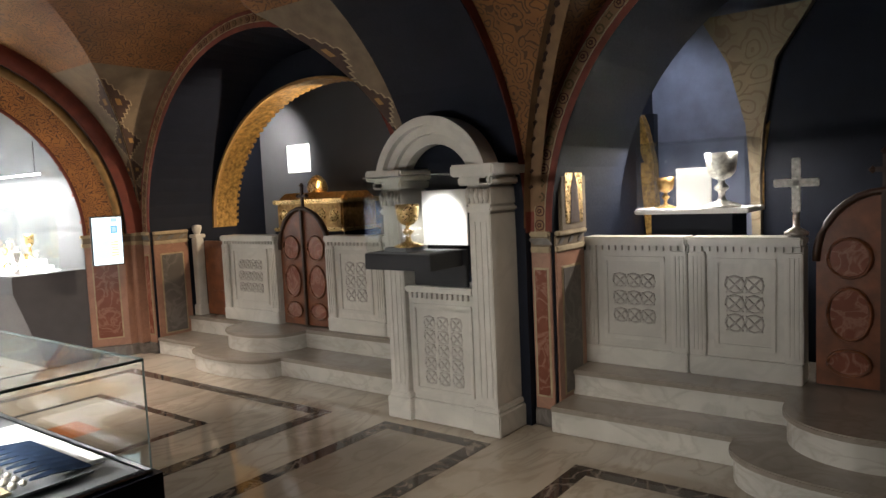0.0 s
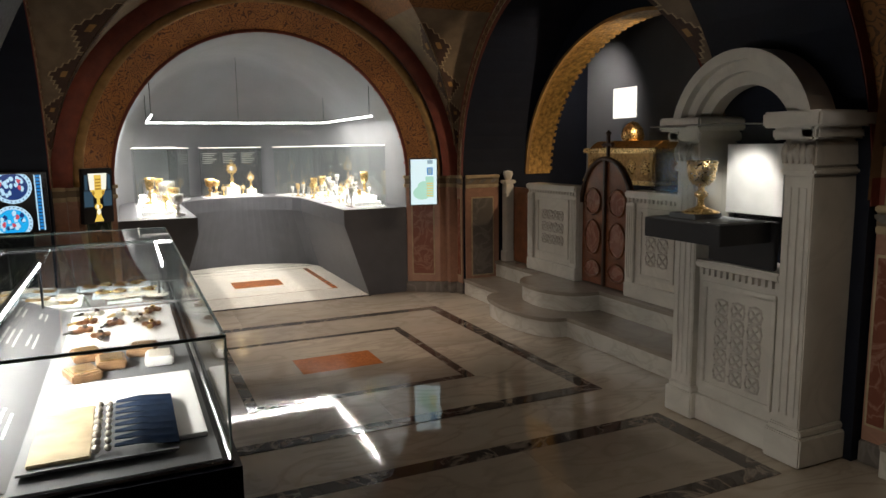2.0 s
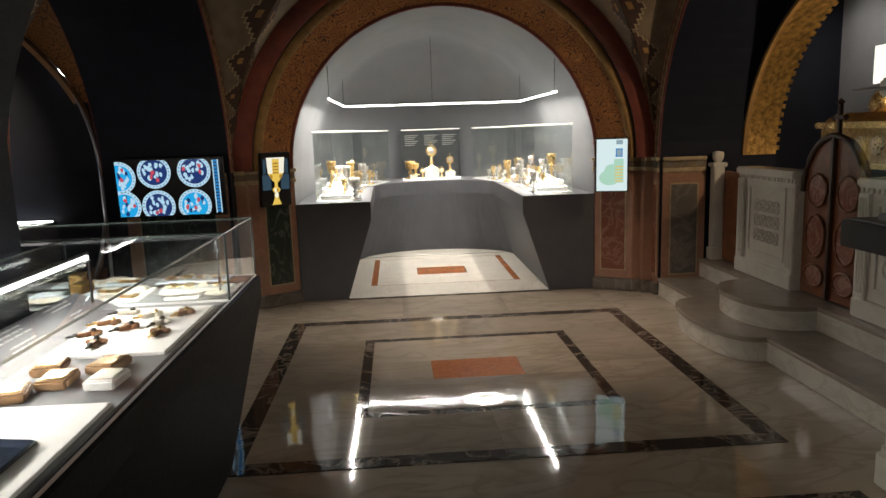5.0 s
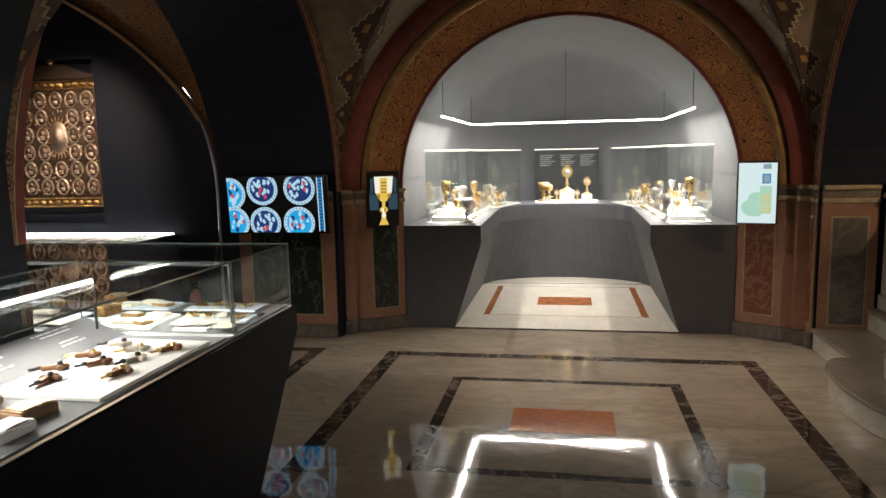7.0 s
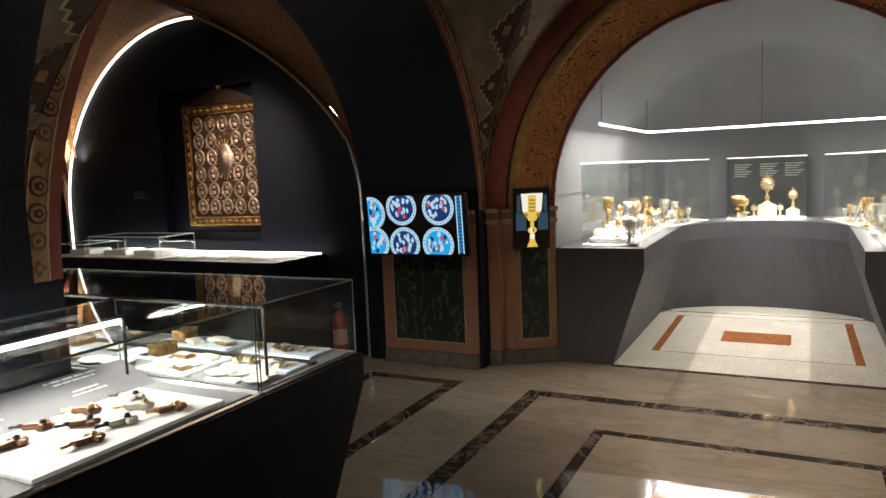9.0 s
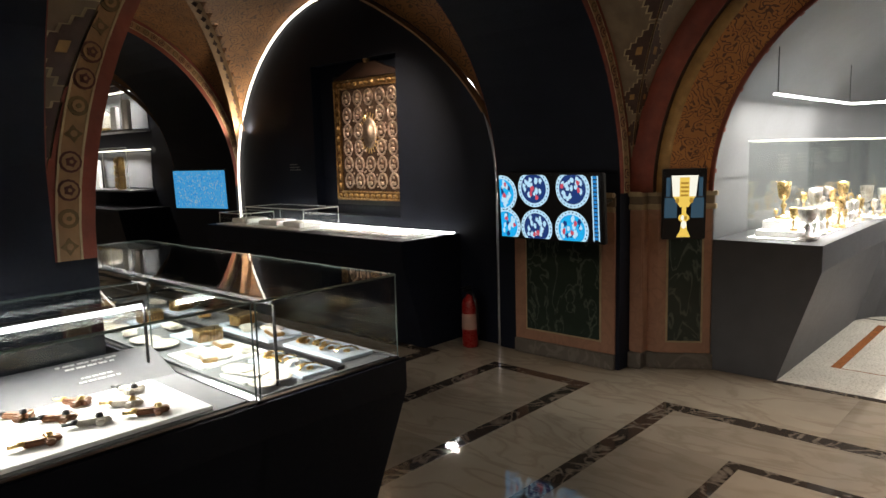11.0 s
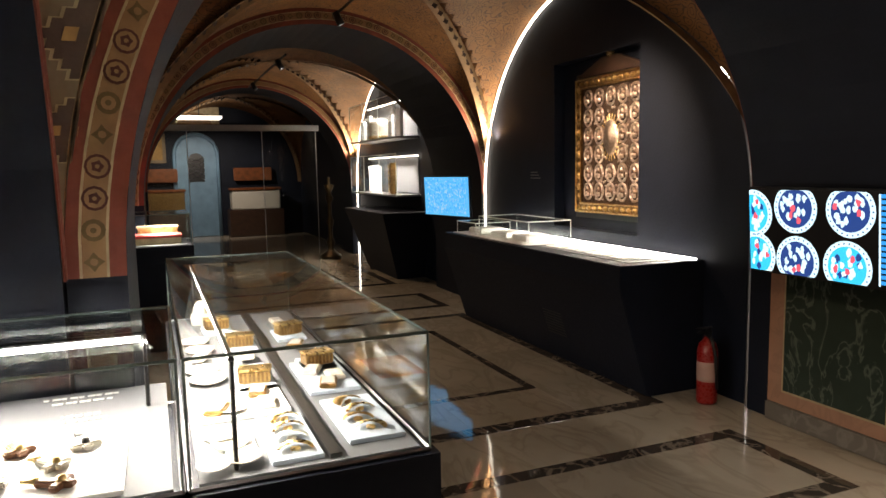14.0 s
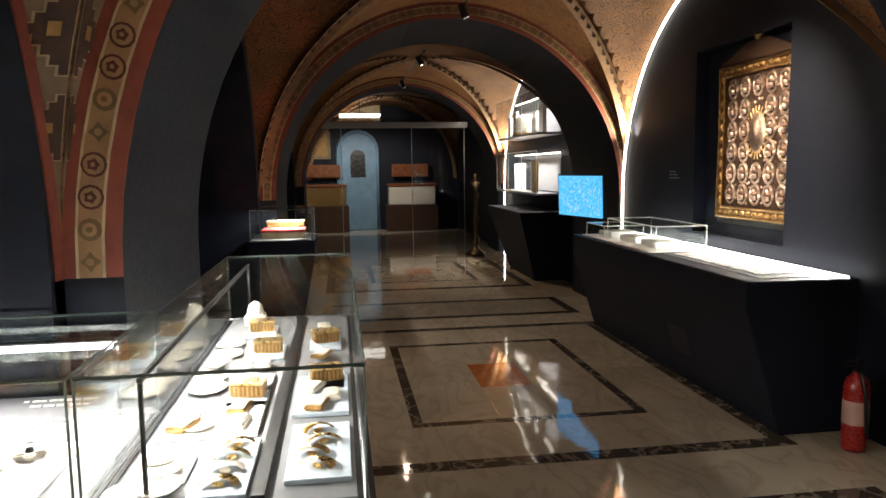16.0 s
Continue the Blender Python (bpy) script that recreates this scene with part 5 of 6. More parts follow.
Shape().lathe([(.035, .05), (.035, .07), (.03, .09), (.012, .105), (0, .11)], (0, 0, 0), 14).ob("dome", PEARL, m_, smooth=True)
rb = thing("book", "closed thick book with a red cover", "book", (-6.85, -4.1, 1.02), 90, "books")
Shape().box(-.2, -.16, 0, .2, .16, .06).ob("pages", CREAM, rb, bevel=.006)
Shape().box(-.21, -.17, .06, .21, .17, .085).ob("cover", REDCLOTH, rb, bevel=.006)
rb = thing("book", "thick gilt-edged book with a pale cover", "book", (-7.08, -4.1, 1.02), 90, "books")
Shape().box(-.18, -.06, 0, .18, .06, .13).ob("pages", OLDGOLD, rb, bevel=.006)
Shape().box(-.19, -.065, .13, .19, .065, .15).ob("cover", CREAM, rb, bevel=.004)
area("case_lamp", pose(-6.9, -4.06, 1.28), 0.5, 0.03, 10, COOL)

# ---- bench under the icon ----
bn = thing("bench_case", "long dark navy display bench with an undercut front", "display bench", (-5.28, -0.40, 0))
Shape().prism([(-1.6, -0.005, 0), (-1.6, -0.5, 0), (-1.6, -0.75, 0.8), (-1.6, -0.75, 0.97), (-1.6, -0.005, 0.97)], (3.2, 0, 0)).ob("body", NAVY, bn, bevel=0.006)
vt = Shape()
for k in range(9):
    vt.box(0.35, -0.575 - k * 0.0078 - .004, 0.24 + k * 0.025, 0.65, -0.565 - k * 0.0078, 0.25 + k * 0.025)
tagged(vt.ob("vent", BLACK, bn), kind="stuff")
Shape().box(-1.55, -0.1, 0.972, 1.6, -0.08, 0.985).ob("light_strip", LED, bn)
# one deck: its lit stretch is painted white, the unlit stretch grey
Shape().box(-1.5, -0.68, 0.971, 0.1, -0.2, 0.978).ob("deck_painted_lit", WHITE, bn)
Shape().box(0.15, -0.6, 0.971, 1.5, -0.2, 0.974).ob("deck_painted_unlit", GREYBOARD, bn)
EDGE = mat("bright_glass_edge", (.7, .75, .73), .3, vary=.1)
for bx, by, hx_, hy_, hz in ((-6.52, -0.84, .24, .2, .12), (-5.72, -0.8, .52, .22, .2)):
    gb = thing("bench_glass_box", "low glass box with pale manuscripts", "display case", (bx, by, 0.978), group="bench boxes")
    for q in ((-hx_, -hy_, 0, hx_, -hy_ + .005, hz), (-hx_, hy_ - .005, 0, hx_, hy_, hz), (-hx_, -hy_ + .005, 0, -hx_ + .005, hy_ - .005, hz), (hx_ - .005, -hy_ + .005, 0, hx_, hy_ - .005, hz), (-hx_, -hy_, hz, hx_, hy_, hz + .006)):
        pane(gb, *q)
    r = Shape().tube([(-hx_, -hy_, hz), (hx_, -hy_, hz), (hx_, hy_, hz), (-hx_, hy_, hz), (-hx_, -hy_, hz)], .005, 4)
    for ex_, ey_ in ((-hx_, -hy_), (hx_, -hy_), (hx_, hy_), (-hx_, hy_)):
        r.tube([(ex_, ey_, 0), (ex_, ey_, hz)], .004, 4)
    r.ob("edge", EDGE, gb)
for x, w in ((-6.52, .3), (-5.98, .3), (-5.52, .34)):
    slab_thing("manuscript", "open pale manuscript on the bench", "book", (x, -0.8, 0.98), w, 0.28, 0.05, WHITE, rng.uniform(-6, 6), "manuscripts")
for k in range(6):
    slab_thing("small_sheet", "small pale paper document on the bench", "document", (-4.98 + k * 0.2, -0.8, 0.975), 0.15, 0.26, 0.006, WHITE, rng.uniform(-6, 6), "documents")

# ---- icon on the wall ----
ic = thing("icon", "tall gilt-framed icon covered in silver medallions", "icon", (-4.94, -0.28, 1.23))
Shape().box(-0.6, -0.02, -0.05, 0.56, 0, 1.3).ob("dark_backing", BLACK, ic)
w0, h0 = 0.54, 1.25
for a, b, c, d in ((-w0, w0, 0, .1), (-w0, w0, h0 - .1, h0), (-w0, -w0 + .1, .1, h0 - .1), (w0 - .1, w0, .1, h0 - .1)):
    Shape().box(a, -.065, c, b, -.02, d).ob("frame", DARKGILT, ic, bevel=.012)
for r0, y in ((.09, -.07), (.015, -.072)):
    Shape().tube([(-w0 + r0, y, r0), (w0 - r0, y, r0), (w0 - r0, y, h0 - r0), (-w0 + r0, y, h0 - r0), (-w0 + r0, y, r0)], .012, 6).ob("frame_bead", OLDGOLD, ic)
lf = Shape()
for k in range(46):
    q = k / 46 * 4
    side, f = int(q), q - int(q)
    x, z = ((-w0 + .05 + f * .98, .05), (w0 - .05, .05 + f * 1.15), (w0 - .05 - f * .98, h0 - .05), (-w0 + .05, h0 - .05 - f * 1.15))[side]
    lf.lathe([(0, .016), (.018, .012), (.03, 0)], (0, 0, 0), 7, 1.3 if side % 2 == 0 else .8, .8 if side % 2 == 0 else 1.3).bm.verts.ensure_lookup_table()
    bmesh.ops.transform(lf.bm, matrix=pose(x, -.064, z, 90), verts=lf.bm.verts[k * 21:])
tagged(lf.ob("frame_leaf", OLDGOLD, ic, smooth=True), kind="stuff")
Shape().box(-w0 + .1, -.05, .1, w0 - .1, -.021, h0 - .1).ob("ground", AGED, ic)
rim_me = Shape().tube([(.062 * math.cos(a), 0, .075 * math.sin(a)) for a in (2 * math.pi * k / 16 for k in range(17))], .012, 5).mesh("medallion_rim", ROSESILVER, True)
med_me = Shape().lathe([(0, .022), (.018, .024), (.026, .014), (.05, 0)], (0, 0, 0), 10, 1, 1.25).move(pose(0, 0, 0, 90)).mesh("medallion", AGED, True)
bust_me = Shape().lathe([(0, .05), (.014, .04), (.016, .02), (.01, .008), (.03, -.01), (.036, -.04), (0, -.045)], (0, 0, 0), 8, 1, .5).mesh("medallion_figure", ROSESILVER, True)
for i in range(5):
    for j in range(6):
        if i == 2 and 1 < j < 5:
            continue
        for nm_, me_ in (("medallion_rim", rim_me), ("medallion", med_me), ("medallion_figure", bust_me)):
            o = new(nm_, me_)
            o.parent, o.location = ic, (-.345 + i * .1725, -.053 if nm_ != "medallion_figure" else -.066, .205 + j * .17)
sd = Shape()
for k in range(90):
    a, q = rng.uniform(-.42, .42), rng.uniform(.13, 1.12)
    sd.lathe([(0, .01), (.008, .007), (.012, 0)], (a, q, 0), 6)
tagged(sd.move(pose(0, -.05, 0, 90)).ob("repousse", ROSESILVER, ic, smooth=True), kind="stuff")
Shape().lathe([(0, .035), (.06, .03), (.08, .014), (.1, .02), (.12, 0)], (0, 0, 0), 18, .9, 1.35).move(pose(0, -.05, .69, 90)).ob("centre_relief", ROSESILVER, ic, smooth=True)
ry = Shape()
for k in range(22):
    a = 2 * math.pi * k / 22
    ry.tube([(.1 * math.cos(a), -.056, .69 + .15 * math.sin(a)), (.15 * math.cos(a), -.053, .69 + .21 * math.sin(a))], .006, 4)
tagged(ry.ob("ray", GOLD, ic), kind="stuff")
Shape().prism([(-w0, -.08, h0), (w0, -.08, h0), (.12, -.08, h0 + .15), (-.12, -.08, h0 + .15)], (0, .05, 0)).ob("pediment", DARKWOOD, ic, bevel=.008)
Shape().box(-.016, -.08, h0 + .2, .016, -.05, h0 + .5).box(-.07, -.08, h0 + .36, .07, -.05, h0 + .39).ob("cross", OLDGOLD, ic, bevel=.004)
Shape().lathe([(0, .05), (.035, .03), (.045, 0), (.02, -.05)], (0, -.065, h0 + .19), 12).ob("knob", GOLD, ic, smooth=True)
lb = thing("wall_label", "small label with lines of pale lettering", "label", (-6.25, -0.402, 1.55))
s = Shape()
for k in range(3):
    s.box(0, -.003, k * .03, .2 - .03 * k, 0, .01 + k * .03)
tagged(s.ob("lettering", mat("dim_lettering", (.18, .18, .18), .8), lb), kind="stuff")

# LED profiles that outline the wall arches
for key, full in (("b", True), ("c", True)):
    cx, hx = BX[key]
    e = thing("arch_led_profile", "glowing LED profile round the wall arch", "lamp", (cx, -0.42 if key == "b" else -0.33, 0), group="arch profiles")
    pts = [(-hx + .03, 0, 0.0), (-hx + .03, 0, 0.7)] + [(-(hx - .03) * math.cos(math.pi * k / 48), 0, SPRING + (CELL - .05) * math.sin(math.pi * k / 48)) for k in range(0, 26)]
    pts2 = [((hx - .03) * math.cos(math.pi * k / 48), 0, SPRING + (CELL - .05) * math.sin(math.pi * k / 48)) for k in range(0, 24)][::-1] + [(hx - .03, 0, 0.0)]
    Shape().tube(pts, .015, 6).ob("lit_profile", LEDSOFT, e)
    Shape().tube(pts2, .016, 6).ob("profile", STEEL, e)
    spot("profile_lamp", (cx - hx + 0.35, -0.42, 2.0), (cx - hx + 0.1, -0.9, 2.7), 45, (1, .86, .66), 150)

# fire extinguisher
ex = thing("fire_extinguisher", "red fire extinguisher with a black valve and pale label", "fire extinguisher", (-3.42, -0.60, 0))
Shape().lathe([(0, 0), (.066, 0), (.07, .02), (.07, .37), (.06, .42), (.03, .45), (.022, .47)], (0, 0, 0), 24).ob("cylinder", RED, ex, smooth=True)
Shape().lathe([(.0715, .16), (.0715, .3)], (0, 0, 0), 24).ob("label", mat("pale_label", (.5, .3, .25), .6), ex, smooth=True)
Shape().box(-.02, -.02, .47, .02, .02, .52).box(-.015, -.09, .5, .015, .03, .515).box(-.015, -.1, .53, .015, .03, .54).ob("valve", BLACK, ex, bevel=.003)
Shape().tube([(0, -.02, .49), (.07, -.03, .47), (.1, -.02, .35), (.095, 0, .12)], .011, 8).ob("hose", BLACK, ex, smooth=True)

# ---- altar rooms' contents ----
rq = thing("reliquary", "gold repousse reliquary chest with a crowned lid", "reliquary", (3.3, -1.95, 1.0))
Shape().box(-.28, -.55, -1.0, .28, .55, .3).ob("plinth", NAVY, rq)
Shape().box(-.27, -.52, .3, .27, .52, .62).ob("chest", OLDGOLD, rq, bevel=.02)
Shape().box(-.3, -.56, .3, .3, .56, .34).box(-.3, -.56, .6, .3, .56, .65).ob("moulding", GOLD, rq, bevel=.012)
Shape().prism([(-.26, -.5, .65), (.26, -.5, .65), (.16, -.5, .72), (-.16, -.5, .72)], (0, 1.0, 0)).ob("lid", OLDGOLD, rq, bevel=.01)
Shape().lathe([(.1, .72), (.12, .76), (.1, .84), (.05, .9), (0, .92)], (0, .12, 0), 16).ob("crown", GOLD, rq, smooth=True)
for k in range(5):
    Shape().lathe([(0, .02), (.05, .012), (.075, 0)], (0, 0, 0), 14).move(pose(-.27, -.4 + k * .2, .47, 0, -90)).ob("boss", GOLD, rq, smooth=True)
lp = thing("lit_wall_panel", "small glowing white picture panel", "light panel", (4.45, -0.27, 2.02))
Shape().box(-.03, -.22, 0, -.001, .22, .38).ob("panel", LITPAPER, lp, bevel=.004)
gc = thing("altar_show_case", "lit glass case with gilt vessels on a white base", "display case", (3.3, -6.05, 1.46))
Shape().box(-.25, -.42, -.04, .25, .42, 0).ob("base", WHITE, gc, bevel=.01)
Shape().box(-.2, -.3, -1.46, .2, .3, -.04).ob("pedestal", NAVY, gc)
for q in ((-.24, -.4, 0, -.235, .4, .5), (-.24, -.4, 0, .24, -.395, .5), (-.24, .395, 0, .24, .4, .5), (-.24, -.4, .5, .24, .4, .505)):
    pane(gc, *q)
Shape().box(-.12, -.13, 0, -.1, .13, .3).ob("white_card", WHITE, gc, bevel=.003)
chalice((3.2, -5.83, 1.461), 0.24, OLDGOLD, "gilt vessel in the lit case")
chalice((3.2, -6.25, 1.461), 0.40, SILVER, "tall silver vessel in the lit case")
area("case_lamp", pose(3.2, -6.05, 1.95), 0.1, 0.7, 20, (1, .93, .85))
cr = thing("standing_cross", "silver standing cross on a small base", "cross", (2.6, -6.86, 1.30))
Shape().lathe([(0, 0), (.07, 0), (.07, .02), (.02, .05), (.018, .14)], (0, 0, 0), 14).ob("foot", SILVER, cr, smooth=True)
Shape().box(-.01, -.025, .14, .01, .025, .48).box(-.01, -.13, .3, .01, .13, .35).ob("arms", SILVER, cr, bevel=.006)
ip = thing("icon", "arched icon panel with a gold ground in a pale frame", "icon", (2.12, -5.46, 1.36), group="icons")
Shape().box(0, -.03, 0, .38, 0, .62).ob("board", BEIGE, ip, bevel=.006)
Shape().prism([(.06, -.034, .05), (.32, -.034, .05), (.32, -.034, .42)] + [(.19 + .13 * math.cos(a), -.034, .42 + .13 * math.sin(a)) for a in (math.pi * k / 10 for k in range(1, 10))] + [(.06, -.034, .42)], (0, .004, 0)).ob("gold_ground", GOLD, ip)
Shape().prism([(.12, -.037, .05), (.26, -.037, .05), (.24, -.037, .3), (.19, -.037, .42), (.14, -.037, .3)], (0, .003, 0)).ob("painted_shape", BROWNP, ip)

# ---- far end ----
bdr = thing("blue_door", "pale blue wooden door with a round top and leaded window", "door", (-19.4, -3.02, 0))
pts = [(0, -.5, 0), (0, .5, 0), (0, .5, 2.15)] + [(0, .5 * math.cos(a), 2.15 + .5 * math.sin(a)) for a in (math.pi * k / 16 for k in range(1, 16))] + [(0, -.5, 2.15)]
Shape().prism(pts, (.06, 0, 0)).ob("leaf", BLUEDOOR, bdr, bevel=.008)
fr2 = [(.05, -.54, 0), (.05, -.54, 2.15)] + [(.05, -.54 * math.cos(a), 2.15 + .54 * math.sin(a)) for a in (math.pi * k / 16 for k in range(1, 16))] + [(.05, .54, 2.15), (.05, .54, 0)]
Shape().tube(fr2, .05, 8).ob("frame", BLUEDOOR, bdr, smooth=True)
win = [(.062, -.2, 1.45), (.062, .2, 1.45), (.062, .2, 2.0)] + [(.062, .2 * math.cos(a), 2.0 + .2 * math.sin(a)) for a in (math.pi * k / 10 for k in range(1, 10))] + [(.062, -.2, 2.0)]
Shape().prism(win, (.006, 0, 0)).ob("window", BLACK, bdr)
s = Shape()
for k in range(4):
    s.tube([(.072, -.2, 1.5 + k * .15), (.072, .2, 1.7 + k * .13)], .008, 4).tube([(.072, .2, 1.5 + k * .15), (.072, -.2, 1.7 + k * .13)], .008, 4)
tagged(s.ob("lead_bar", STEEL, bdr), kind="stuff")
Shape().lathe([(0, .05), (.03, .04), (.03, 0)], (0, 0, 0), 10).move(pose(.06, -.38, 1.1, 0, 90)).ob("handle", STEEL, bdr, smooth=True)
pt = thing("glass_partition", "frameless glass partition under a steel header", "glass partition", (-13.5, -2.75, 0))
Shape().box(-.05, -1.7, 2.45, .05, 1.7, 2.56).ob("header", STEEL, pt, bevel=.006)
pane(pt, -.006, .62, 0.01, .006, 1.65, 2.45)
pane(pt, -.006, -1.65, 0.01, .006, -.75, 2.45)
for y in (-1.66, -.74, .61, 1.64):
    Shape().box(-.01, y - .006, 0, .01, y + .006, 2.45).ob("glass_edge", STEEL, pt)
op = thing("icon", "wide painted panel with an arch on a pale ground", "icon", (-19.38, -3.0, 2.78), group="icons")
Shape().box(-.01, -.62, 0, .03, .62, .62).ob("frame", CREAM, op, bevel=.01)
Shape().prism([(.031, .45 * math.cos(a), .06 + .42 * math.sin(a)) for a in (math.pi * k / 14 for k in range(15))], (.005, 0, 0)).ob("picture", TAN, op)
cl = thing("ceiling_lamp", "bright rectangular hanging ceiling lamp", "lamp", (-17.5, -3.0, 2.95))
Shape().box(-.3, -.5, 0, .3, .5, .06).ob("diffuser", LITPAPER, cl, bevel=.01)
Shape().tube([(0, 0, .06), (0, 0, .45)], .01, 6).ob("rod", BLACK, cl)
for y, m in ((-1.6, DARKWOOD), (-4.0, DARKWOOD)):
    ch = thing("wooden_chest", "dark wooden chest with a pale carved front", "chest", (-19.0, y, 0), group="chests")
    Shape().box(-.35, -.7, 0, .35, .7, .7).ob("cabinet", m, ch, bevel=.02)
    Shape().box(-.3, -.62, .7, .3, .62, 1.2).ob("carved_box", PEARL if y > -2 else OLDGOLD, ch, bevel=.02)
    Shape().box(-.33, -.66, 1.2, .33, .66, 1.27).ob("lid", WOOD, ch, bevel=.02)
    Shape().box(-.3, -.5, 1.45, -.2, .5, 1.8).ob("upper_shelf", WOOD, ch, bevel=.02)
fi = thing("icon", "small framed icon with a gilt ground", "icon", (-19.38, -4.05, 1.95), group="icons")
Shape().box(-.01, -.3, 0, .03, .3, .75).ob("frame", BEIGE, fi, bevel=.01)
Shape().box(.03, -.22, .08, .035, .22, .67).ob("picture", OCHRE, fi)
cs_ = thing("candlestick", "tall turned metal candlestick on the floor", "candlestick", (-13.0, -1.0, 0))
Shape().lathe([(0, 0), (.2, 0), (.2, .05), (.1, .12), (.05, .2), (.09, .3), (.05, .4), (.04, .6), (.08, .7), (.04, .8), (.04, 1.05), (.08, 1.15), (.04, 1.25), (.1, 1.4), (.03, 1.42), (.03, 1.55), (0, 1.56)], (0, 0, 0), 16).ob("shaft", BRONZE, cs_, smooth=True)
# bay c: plinth and lit shelves on the north wall
cb = thing("corner_plinth", "dark navy tapered display plinth", "plinth", (-10.4, -0.28, 0))
Shape().grid([[(-.9, -.005, 0), (-.9, -.45, 0), (.6, -.45, 0), (.6, -.005, 0)], [(-1.3, -.005, 1.0), (-1.3, -.75, 1.0), (.9, -.75, 1.0), (.9, -.005, 1.0)]], True).box(-1.3, -.75, 1.0, .9, -.005, 1.03).ob("body", NAVY, cb)
for k, z in enumerate((1.25, 2.15)):
    sh = thing("lit_shelf", "lit wall shelf with gilt and white objects behind glass", "shelf", (-11.2, -0.28, z), group="lit shelves")
    Shape().box(-1.3, -.4, 0, 1.3, -.001, .03).ob("board", STEEL, sh, bevel=.004)
    Shape().box(-1.3, -.06, .62, 1.3, -.03, .64).ob("light_strip", LEDSOFT, sh)
    Shape().box(-1.25, -.012, .05, 1.25, -.002, .6).ob("back", GREYWALL, sh)
    pane(sh, -1.3, -.406, 0.03, 1.3, -.4, .66)
    if k == 0:
        slab_thing("display_card", "white panel with faint lines on the shelf", "panel", (-11.9, -.4, z + .03), .62, .05, .46, WHITE, 0, "shelf panels")
        gbk = thing("gilt_book", "upright gilt repousse book cover on the shelf", "book", (-10.55, -.52, z + .03), -12)
        Shape().box(-.14, -.05, 0, .14, .05, .5).ob("cover", OLDGOLD, gbk, bevel=.012)
        bs = Shape()
        for i in range(3):
            for j in range(5):
                bs.lathe([(0, .02), (.03, .012), (.038, 0)], (-.085 + i * .085, .06 + j * .095, 0), 8)
        tagged(bs.move(pose(0, -.05, 0, 90)).ob("boss", GOLD, gbk, smooth=True), kind="stuff")
    else:
        for j, (x, w) in enumerate(((-12.2, .2), (-11.8, .16), (-10.6, .2), (-10.2, .22))):
            slab_thing("display_card", "small white panel on the shelf", "panel", (x, -.5, z + .03), w, .06, .36 + .08 * (j % 2), WHITE, 0, "shelf panels")
        cn = thing("crown", "pale gilt ceremonial crown with a rounded top", "crown", (-11.2, -.5, z + .03))
        Shape().lathe([(0, 0), (.19, 0), (.2, .04), (.18, .06), (.2, .2), (.18, .28), (.1, .33), (0, .35)], (0, 0, 0), 20).ob("drum", PEARL, cn, smooth=True)
        Shape().lathe([(.2, .0), (.21, .03), (.2, .06)], (0, 0, 0), 20).ob("band", GOLD, cn, smooth=True)
    r = Shape()
    for x in (-1.3, -.45, .45, 1.3):
        r.tube([(x, -.4, .03), (x, -.4, .66)], .006, 4)
    r.tube([(-1.3, -.4, .66), (1.3, -.4, .66)], .006, 4)
    r.ob("glass_edge", EDGE, sh)
    area("shelf_lamp", look((-11.2, -0.5, z + .6), (-11.2, -.4, z)), 2.2, .03, 18, COOL, 110)

# ceiling tracks with spot heads
def track(x0, y0, x1, y1, z, heads):
    e = thing("lamp_track", "black ceiling track with small spot lamps", "lamp track", (0, 0, 0), group="lamp tracks")
    Shape().tube([(x0, y0, z), (x1, y1, z)], .016, 4).ob("rail", BLACK, e)
    for hx_, hy_, tx_, ty_ in heads:
        m = look((hx_, hy_, z - .1), (tx_, ty_, 0.6))
        Shape().lathe([(0, .1), (.035, .1), (.038, -.03), (.034, -.035)], (0, 0, 0), 14).move(m).ob("head", BLACK, e, smooth=True)
        Shape().lathe([(0, -.02), (.03, -.02)], (0, 0, 0), 14).move(m).ob("lens", LED, e)
        Shape().tube([(hx_, hy_, z), (hx_, hy_, z - .08)], .008, 6).ob("stem", BLACK, e)


track(-6.8, -2.33, -3.6, -2.33, 3.22, ((-5.0, -2.33, -4.5, -0.5), (-6.6, -2.33, -6.4, -1.2)))
track(-13.0, -2.4, -9.2, -2.4, 3.2, ((-9.6, -2.4, -9.0, -1.2), (-12.2, -2.4, -12, -1)))
track(1.3, -8.8, 1.3, -6.0, 3.0, ((1.3, -6.9, 2.4, -6.5), (1.3, -8.3, 2.3, -8.5)))
hs = thing("spot_lamp", "small bright spot lamp on the arch profile", "lamp", (-3.46, -0.44, 2.30))
Shape().lathe([(0, .06), (.03, .06), (.034, -.04), (.03, -.045)], (0, 0, 0), 14).ob("head", STEEL, hs, smooth=True)
Shape().lathe([(0, -.05), (.028, -.046)], (0, 0, 0), 14).box(-.03, -.036, -.03, .03, -.03, .04).ob("lens", LED, hs)

# ---- floor inlay ----
def piece(x0, y0, x1, y1, m, name):
    z0, z1 = -0.02, 0.0
    Shape().box(x0 + .0008, y0 + .0008, z0, x1 - .0008, y1 - .0008, z1).ob(name, m, FL)


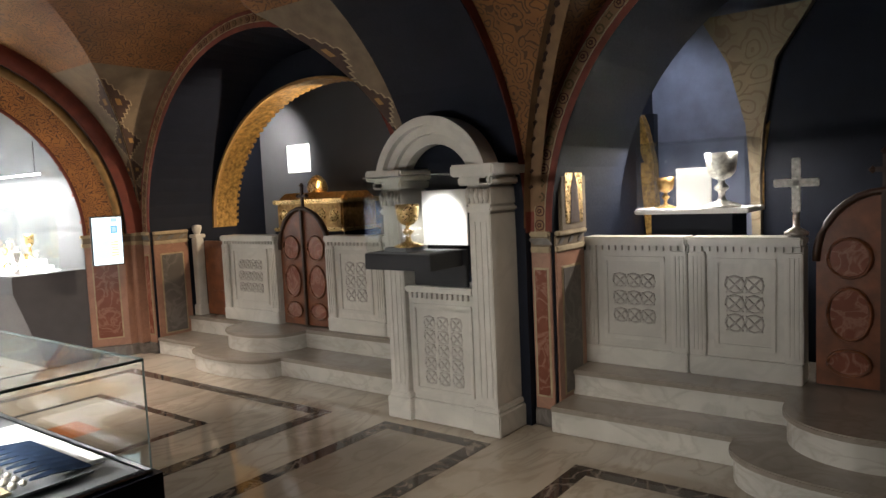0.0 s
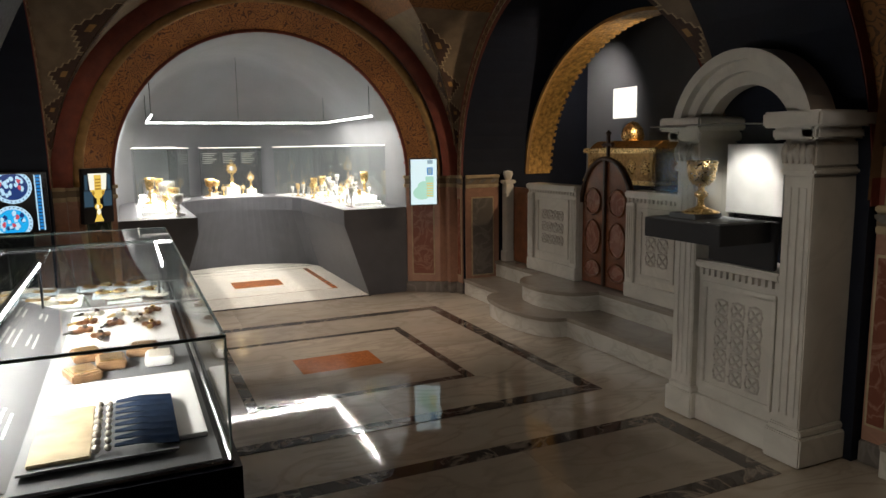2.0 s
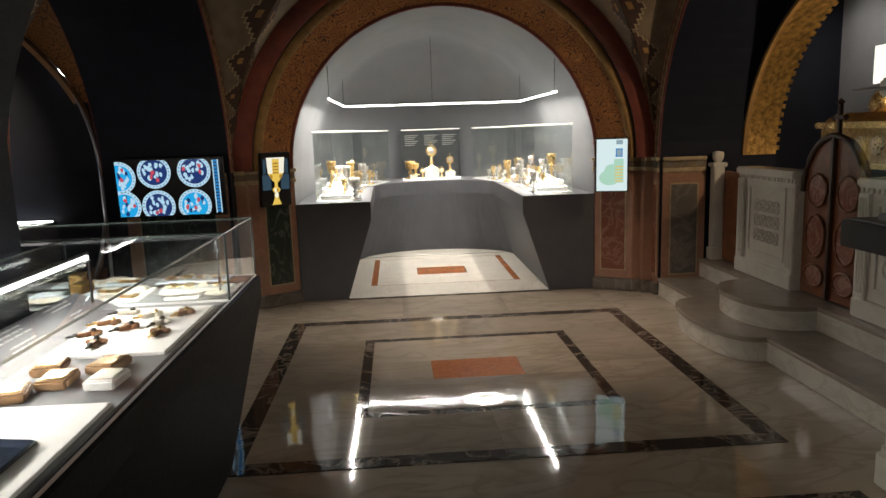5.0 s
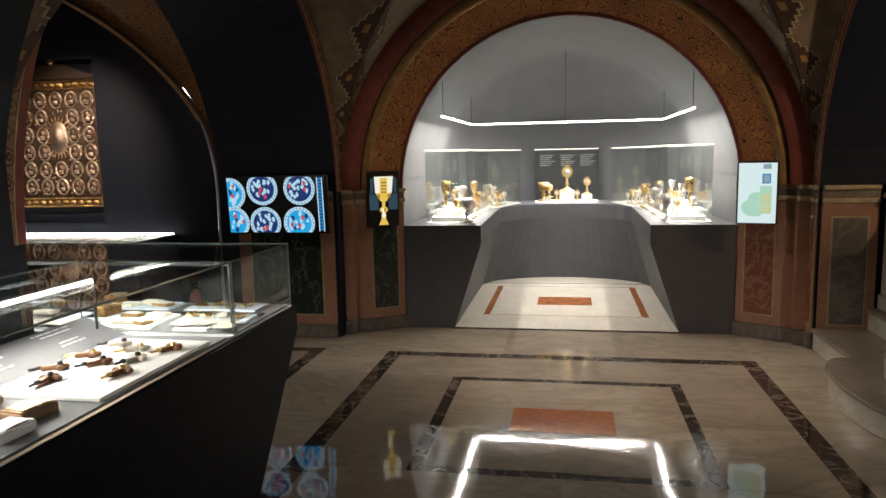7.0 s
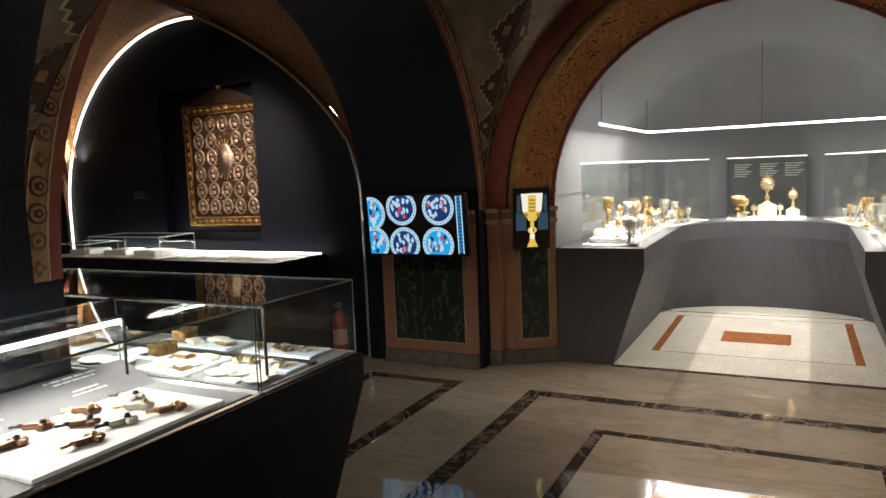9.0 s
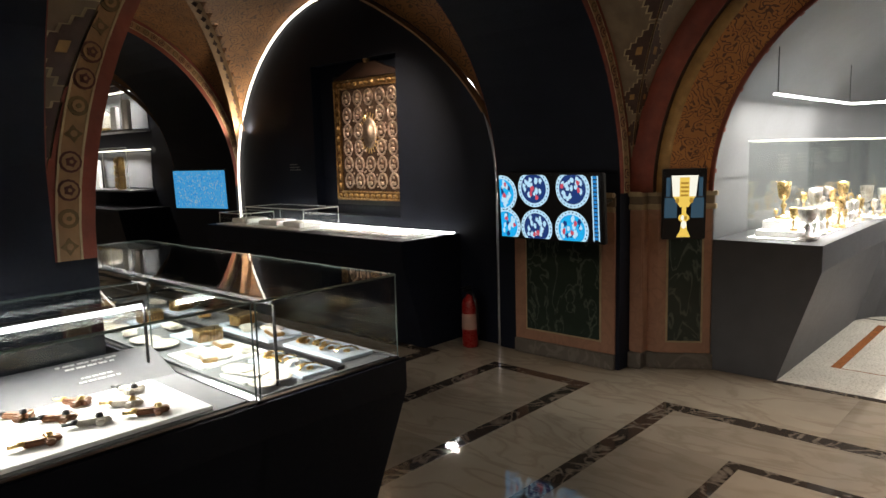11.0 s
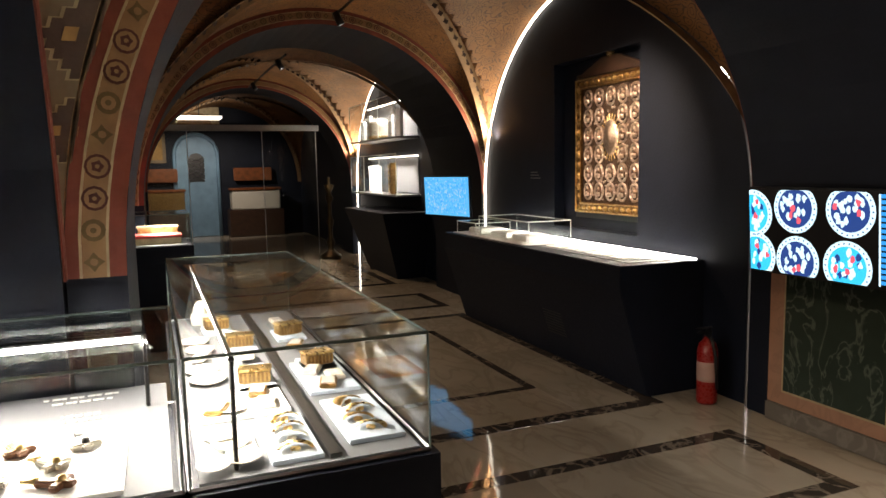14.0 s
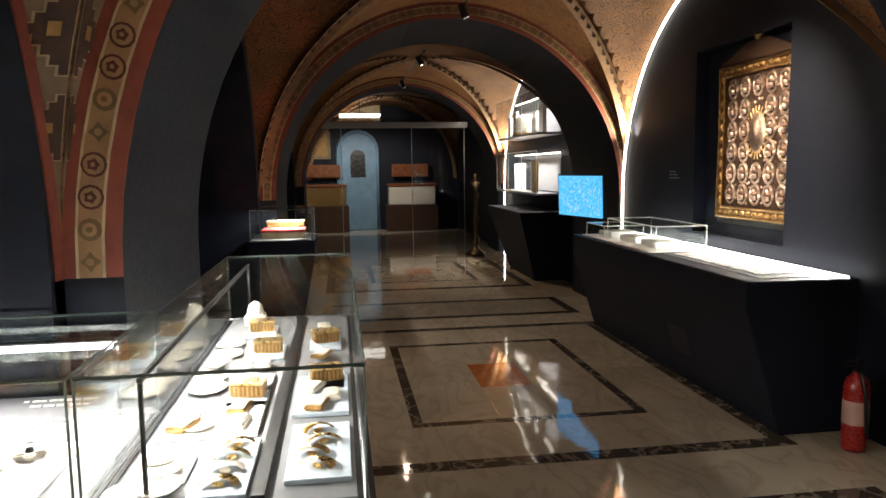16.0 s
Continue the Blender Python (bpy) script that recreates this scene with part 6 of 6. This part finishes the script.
def border(x0, y0, x1, y1, w, m, name, seg=0.75):
    for a0, b0, a1, b1 in ((x0, y0, x1, y0 + w), (x0, y1 - w, x1, y1), (x0, y0 + w, x0 + w, y1 - w), (x1 - w, y0 + w, x1, y1 - w)):
        n = max(1, round(max(a1 - a0, b1 - b0) / seg))
        for k in range(n):
            if a1 - a0 > b1 - b0:
                piece(a0 + (a1 - a0) * k / n, b0, a0 + (a1 - a0) * (k + 1) / n, b1, m, name)
            else:
                piece(a0, b0 + (b1 - b0) * k / n, a1, b0 + (b1 - b0) * (k + 1) / n, m, name)


def field(x0, y0, x1, y1, nx, ny, m=FLOORM, name="slab"):
    for i in range(nx):
        for j in range(ny):
            piece(x0 + (x1 - x0) * i / nx, y0 + (y1 - y0) * j / ny, x0 + (x1 - x0) * (i + 1) / nx, y0 + (y1 - y0) * (j + 1) / ny, m, name)


def bay_floor(cx, cy, ox, oy):
    w, v = 0.12, 0.075
    ix, iy = ox - 0.67, oy - 0.64
    border(cx - ox, cy - oy, cx + ox, cy + oy, w, DARKM, "border_strip")
    border(cx - ix, cy - iy, cx + ix, cy + iy, v, DARKM, "inner_strip")
    field(cx - ox + w, cy + iy, cx + ox - w, cy + oy - w, 2, 1)
    field(cx - ox + w, cy - oy + w, cx + ox - w, cy - iy, 2, 1)
    field(cx - ox + w, cy - iy, cx - ix, cy + iy, 1, 2)
    field(cx + ix, cy - iy, cx + ox - w, cy + iy, 1, 2)
    rx, ry = 0.32, 0.2
    field(cx - ix + v, cy + ry, cx + ix - v, cy + iy - v, 1, 1)
    field(cx - ix + v, cy - iy + v, cx + ix - v, cy - ry, 1, 1)
    field(cx - ix + v, cy - ry, cx - rx, cy + ry, 1, 1)
    field(cx + rx, cy - ry, cx + ix - v, cy + ry, 1, 1)
    piece(cx - rx, cy - ry, cx + rx, cy + ry, REDM, "centre_slab")


bay_floor(0.01, -2.32, 1.495, 1.45)
bay_floor(-5.28, -2.32, 1.74, 1.45)
bay_floor(-11.15, -2.32, 1.74, 1.45)
bay_floor(0.01, -7.3, 1.495, 1.45)
for x0, x1 in ((-2.96, -2.07), (-8.5, -7.5)):
    border(x0, -3.79, x1, -0.84, 0.11, DARKM, "border_strip")
    field(x0 + .11, -3.68, x1 - .11, -0.95, 1, 2)
border(-1.52, -5.22, 1.54, -4.29, 0.12, DARKM, "border_strip")
field(-1.40, -5.10, 1.42, -4.41, 3, 1)
field(-1.5, -0.87, 1.5, -0.06, 3, 1)
piece(-1.06, -0.03, 1.06, 0.03, DARKM, "threshold_strip")
for x0, x1 in ((-0.84, -0.77), (0.78, 0.85)):
    piece(x0, 0.59, x1, 2.22, REDM, "orange_strip")
piece(-0.77, 0.59, 0.78, 0.605, REDM, "orange_strip")
piece(-0.77, 2.205, 0.78, 2.22, REDM, "orange_strip")
piece(-0.3, 1.12, 0.3, 1.56, REDM, "centre_slab")
for q in ((-1.2, 0.03, -0.84, 2.42), (0.85, 0.03, 1.2, 2.42), (-0.84, 0.03, 0.0, 0.59), (0.0, 0.03, 0.85, 0.59), (-0.84, 2.22, 0.85, 2.42), (-1.0, 2.45, 1.0, 3.0),
          (-0.77, 0.605, 0.78, 1.12), (-0.77, 1.56, 0.78, 2.205), (-0.77, 1.12, -0.3, 1.56), (0.3, 1.12, 0.78, 1.56)):
    piece(*q, NICHEM, "niche_slab")
piece(-1.0, 2.42, 1.0, 2.45, DARKM, "dark_line")
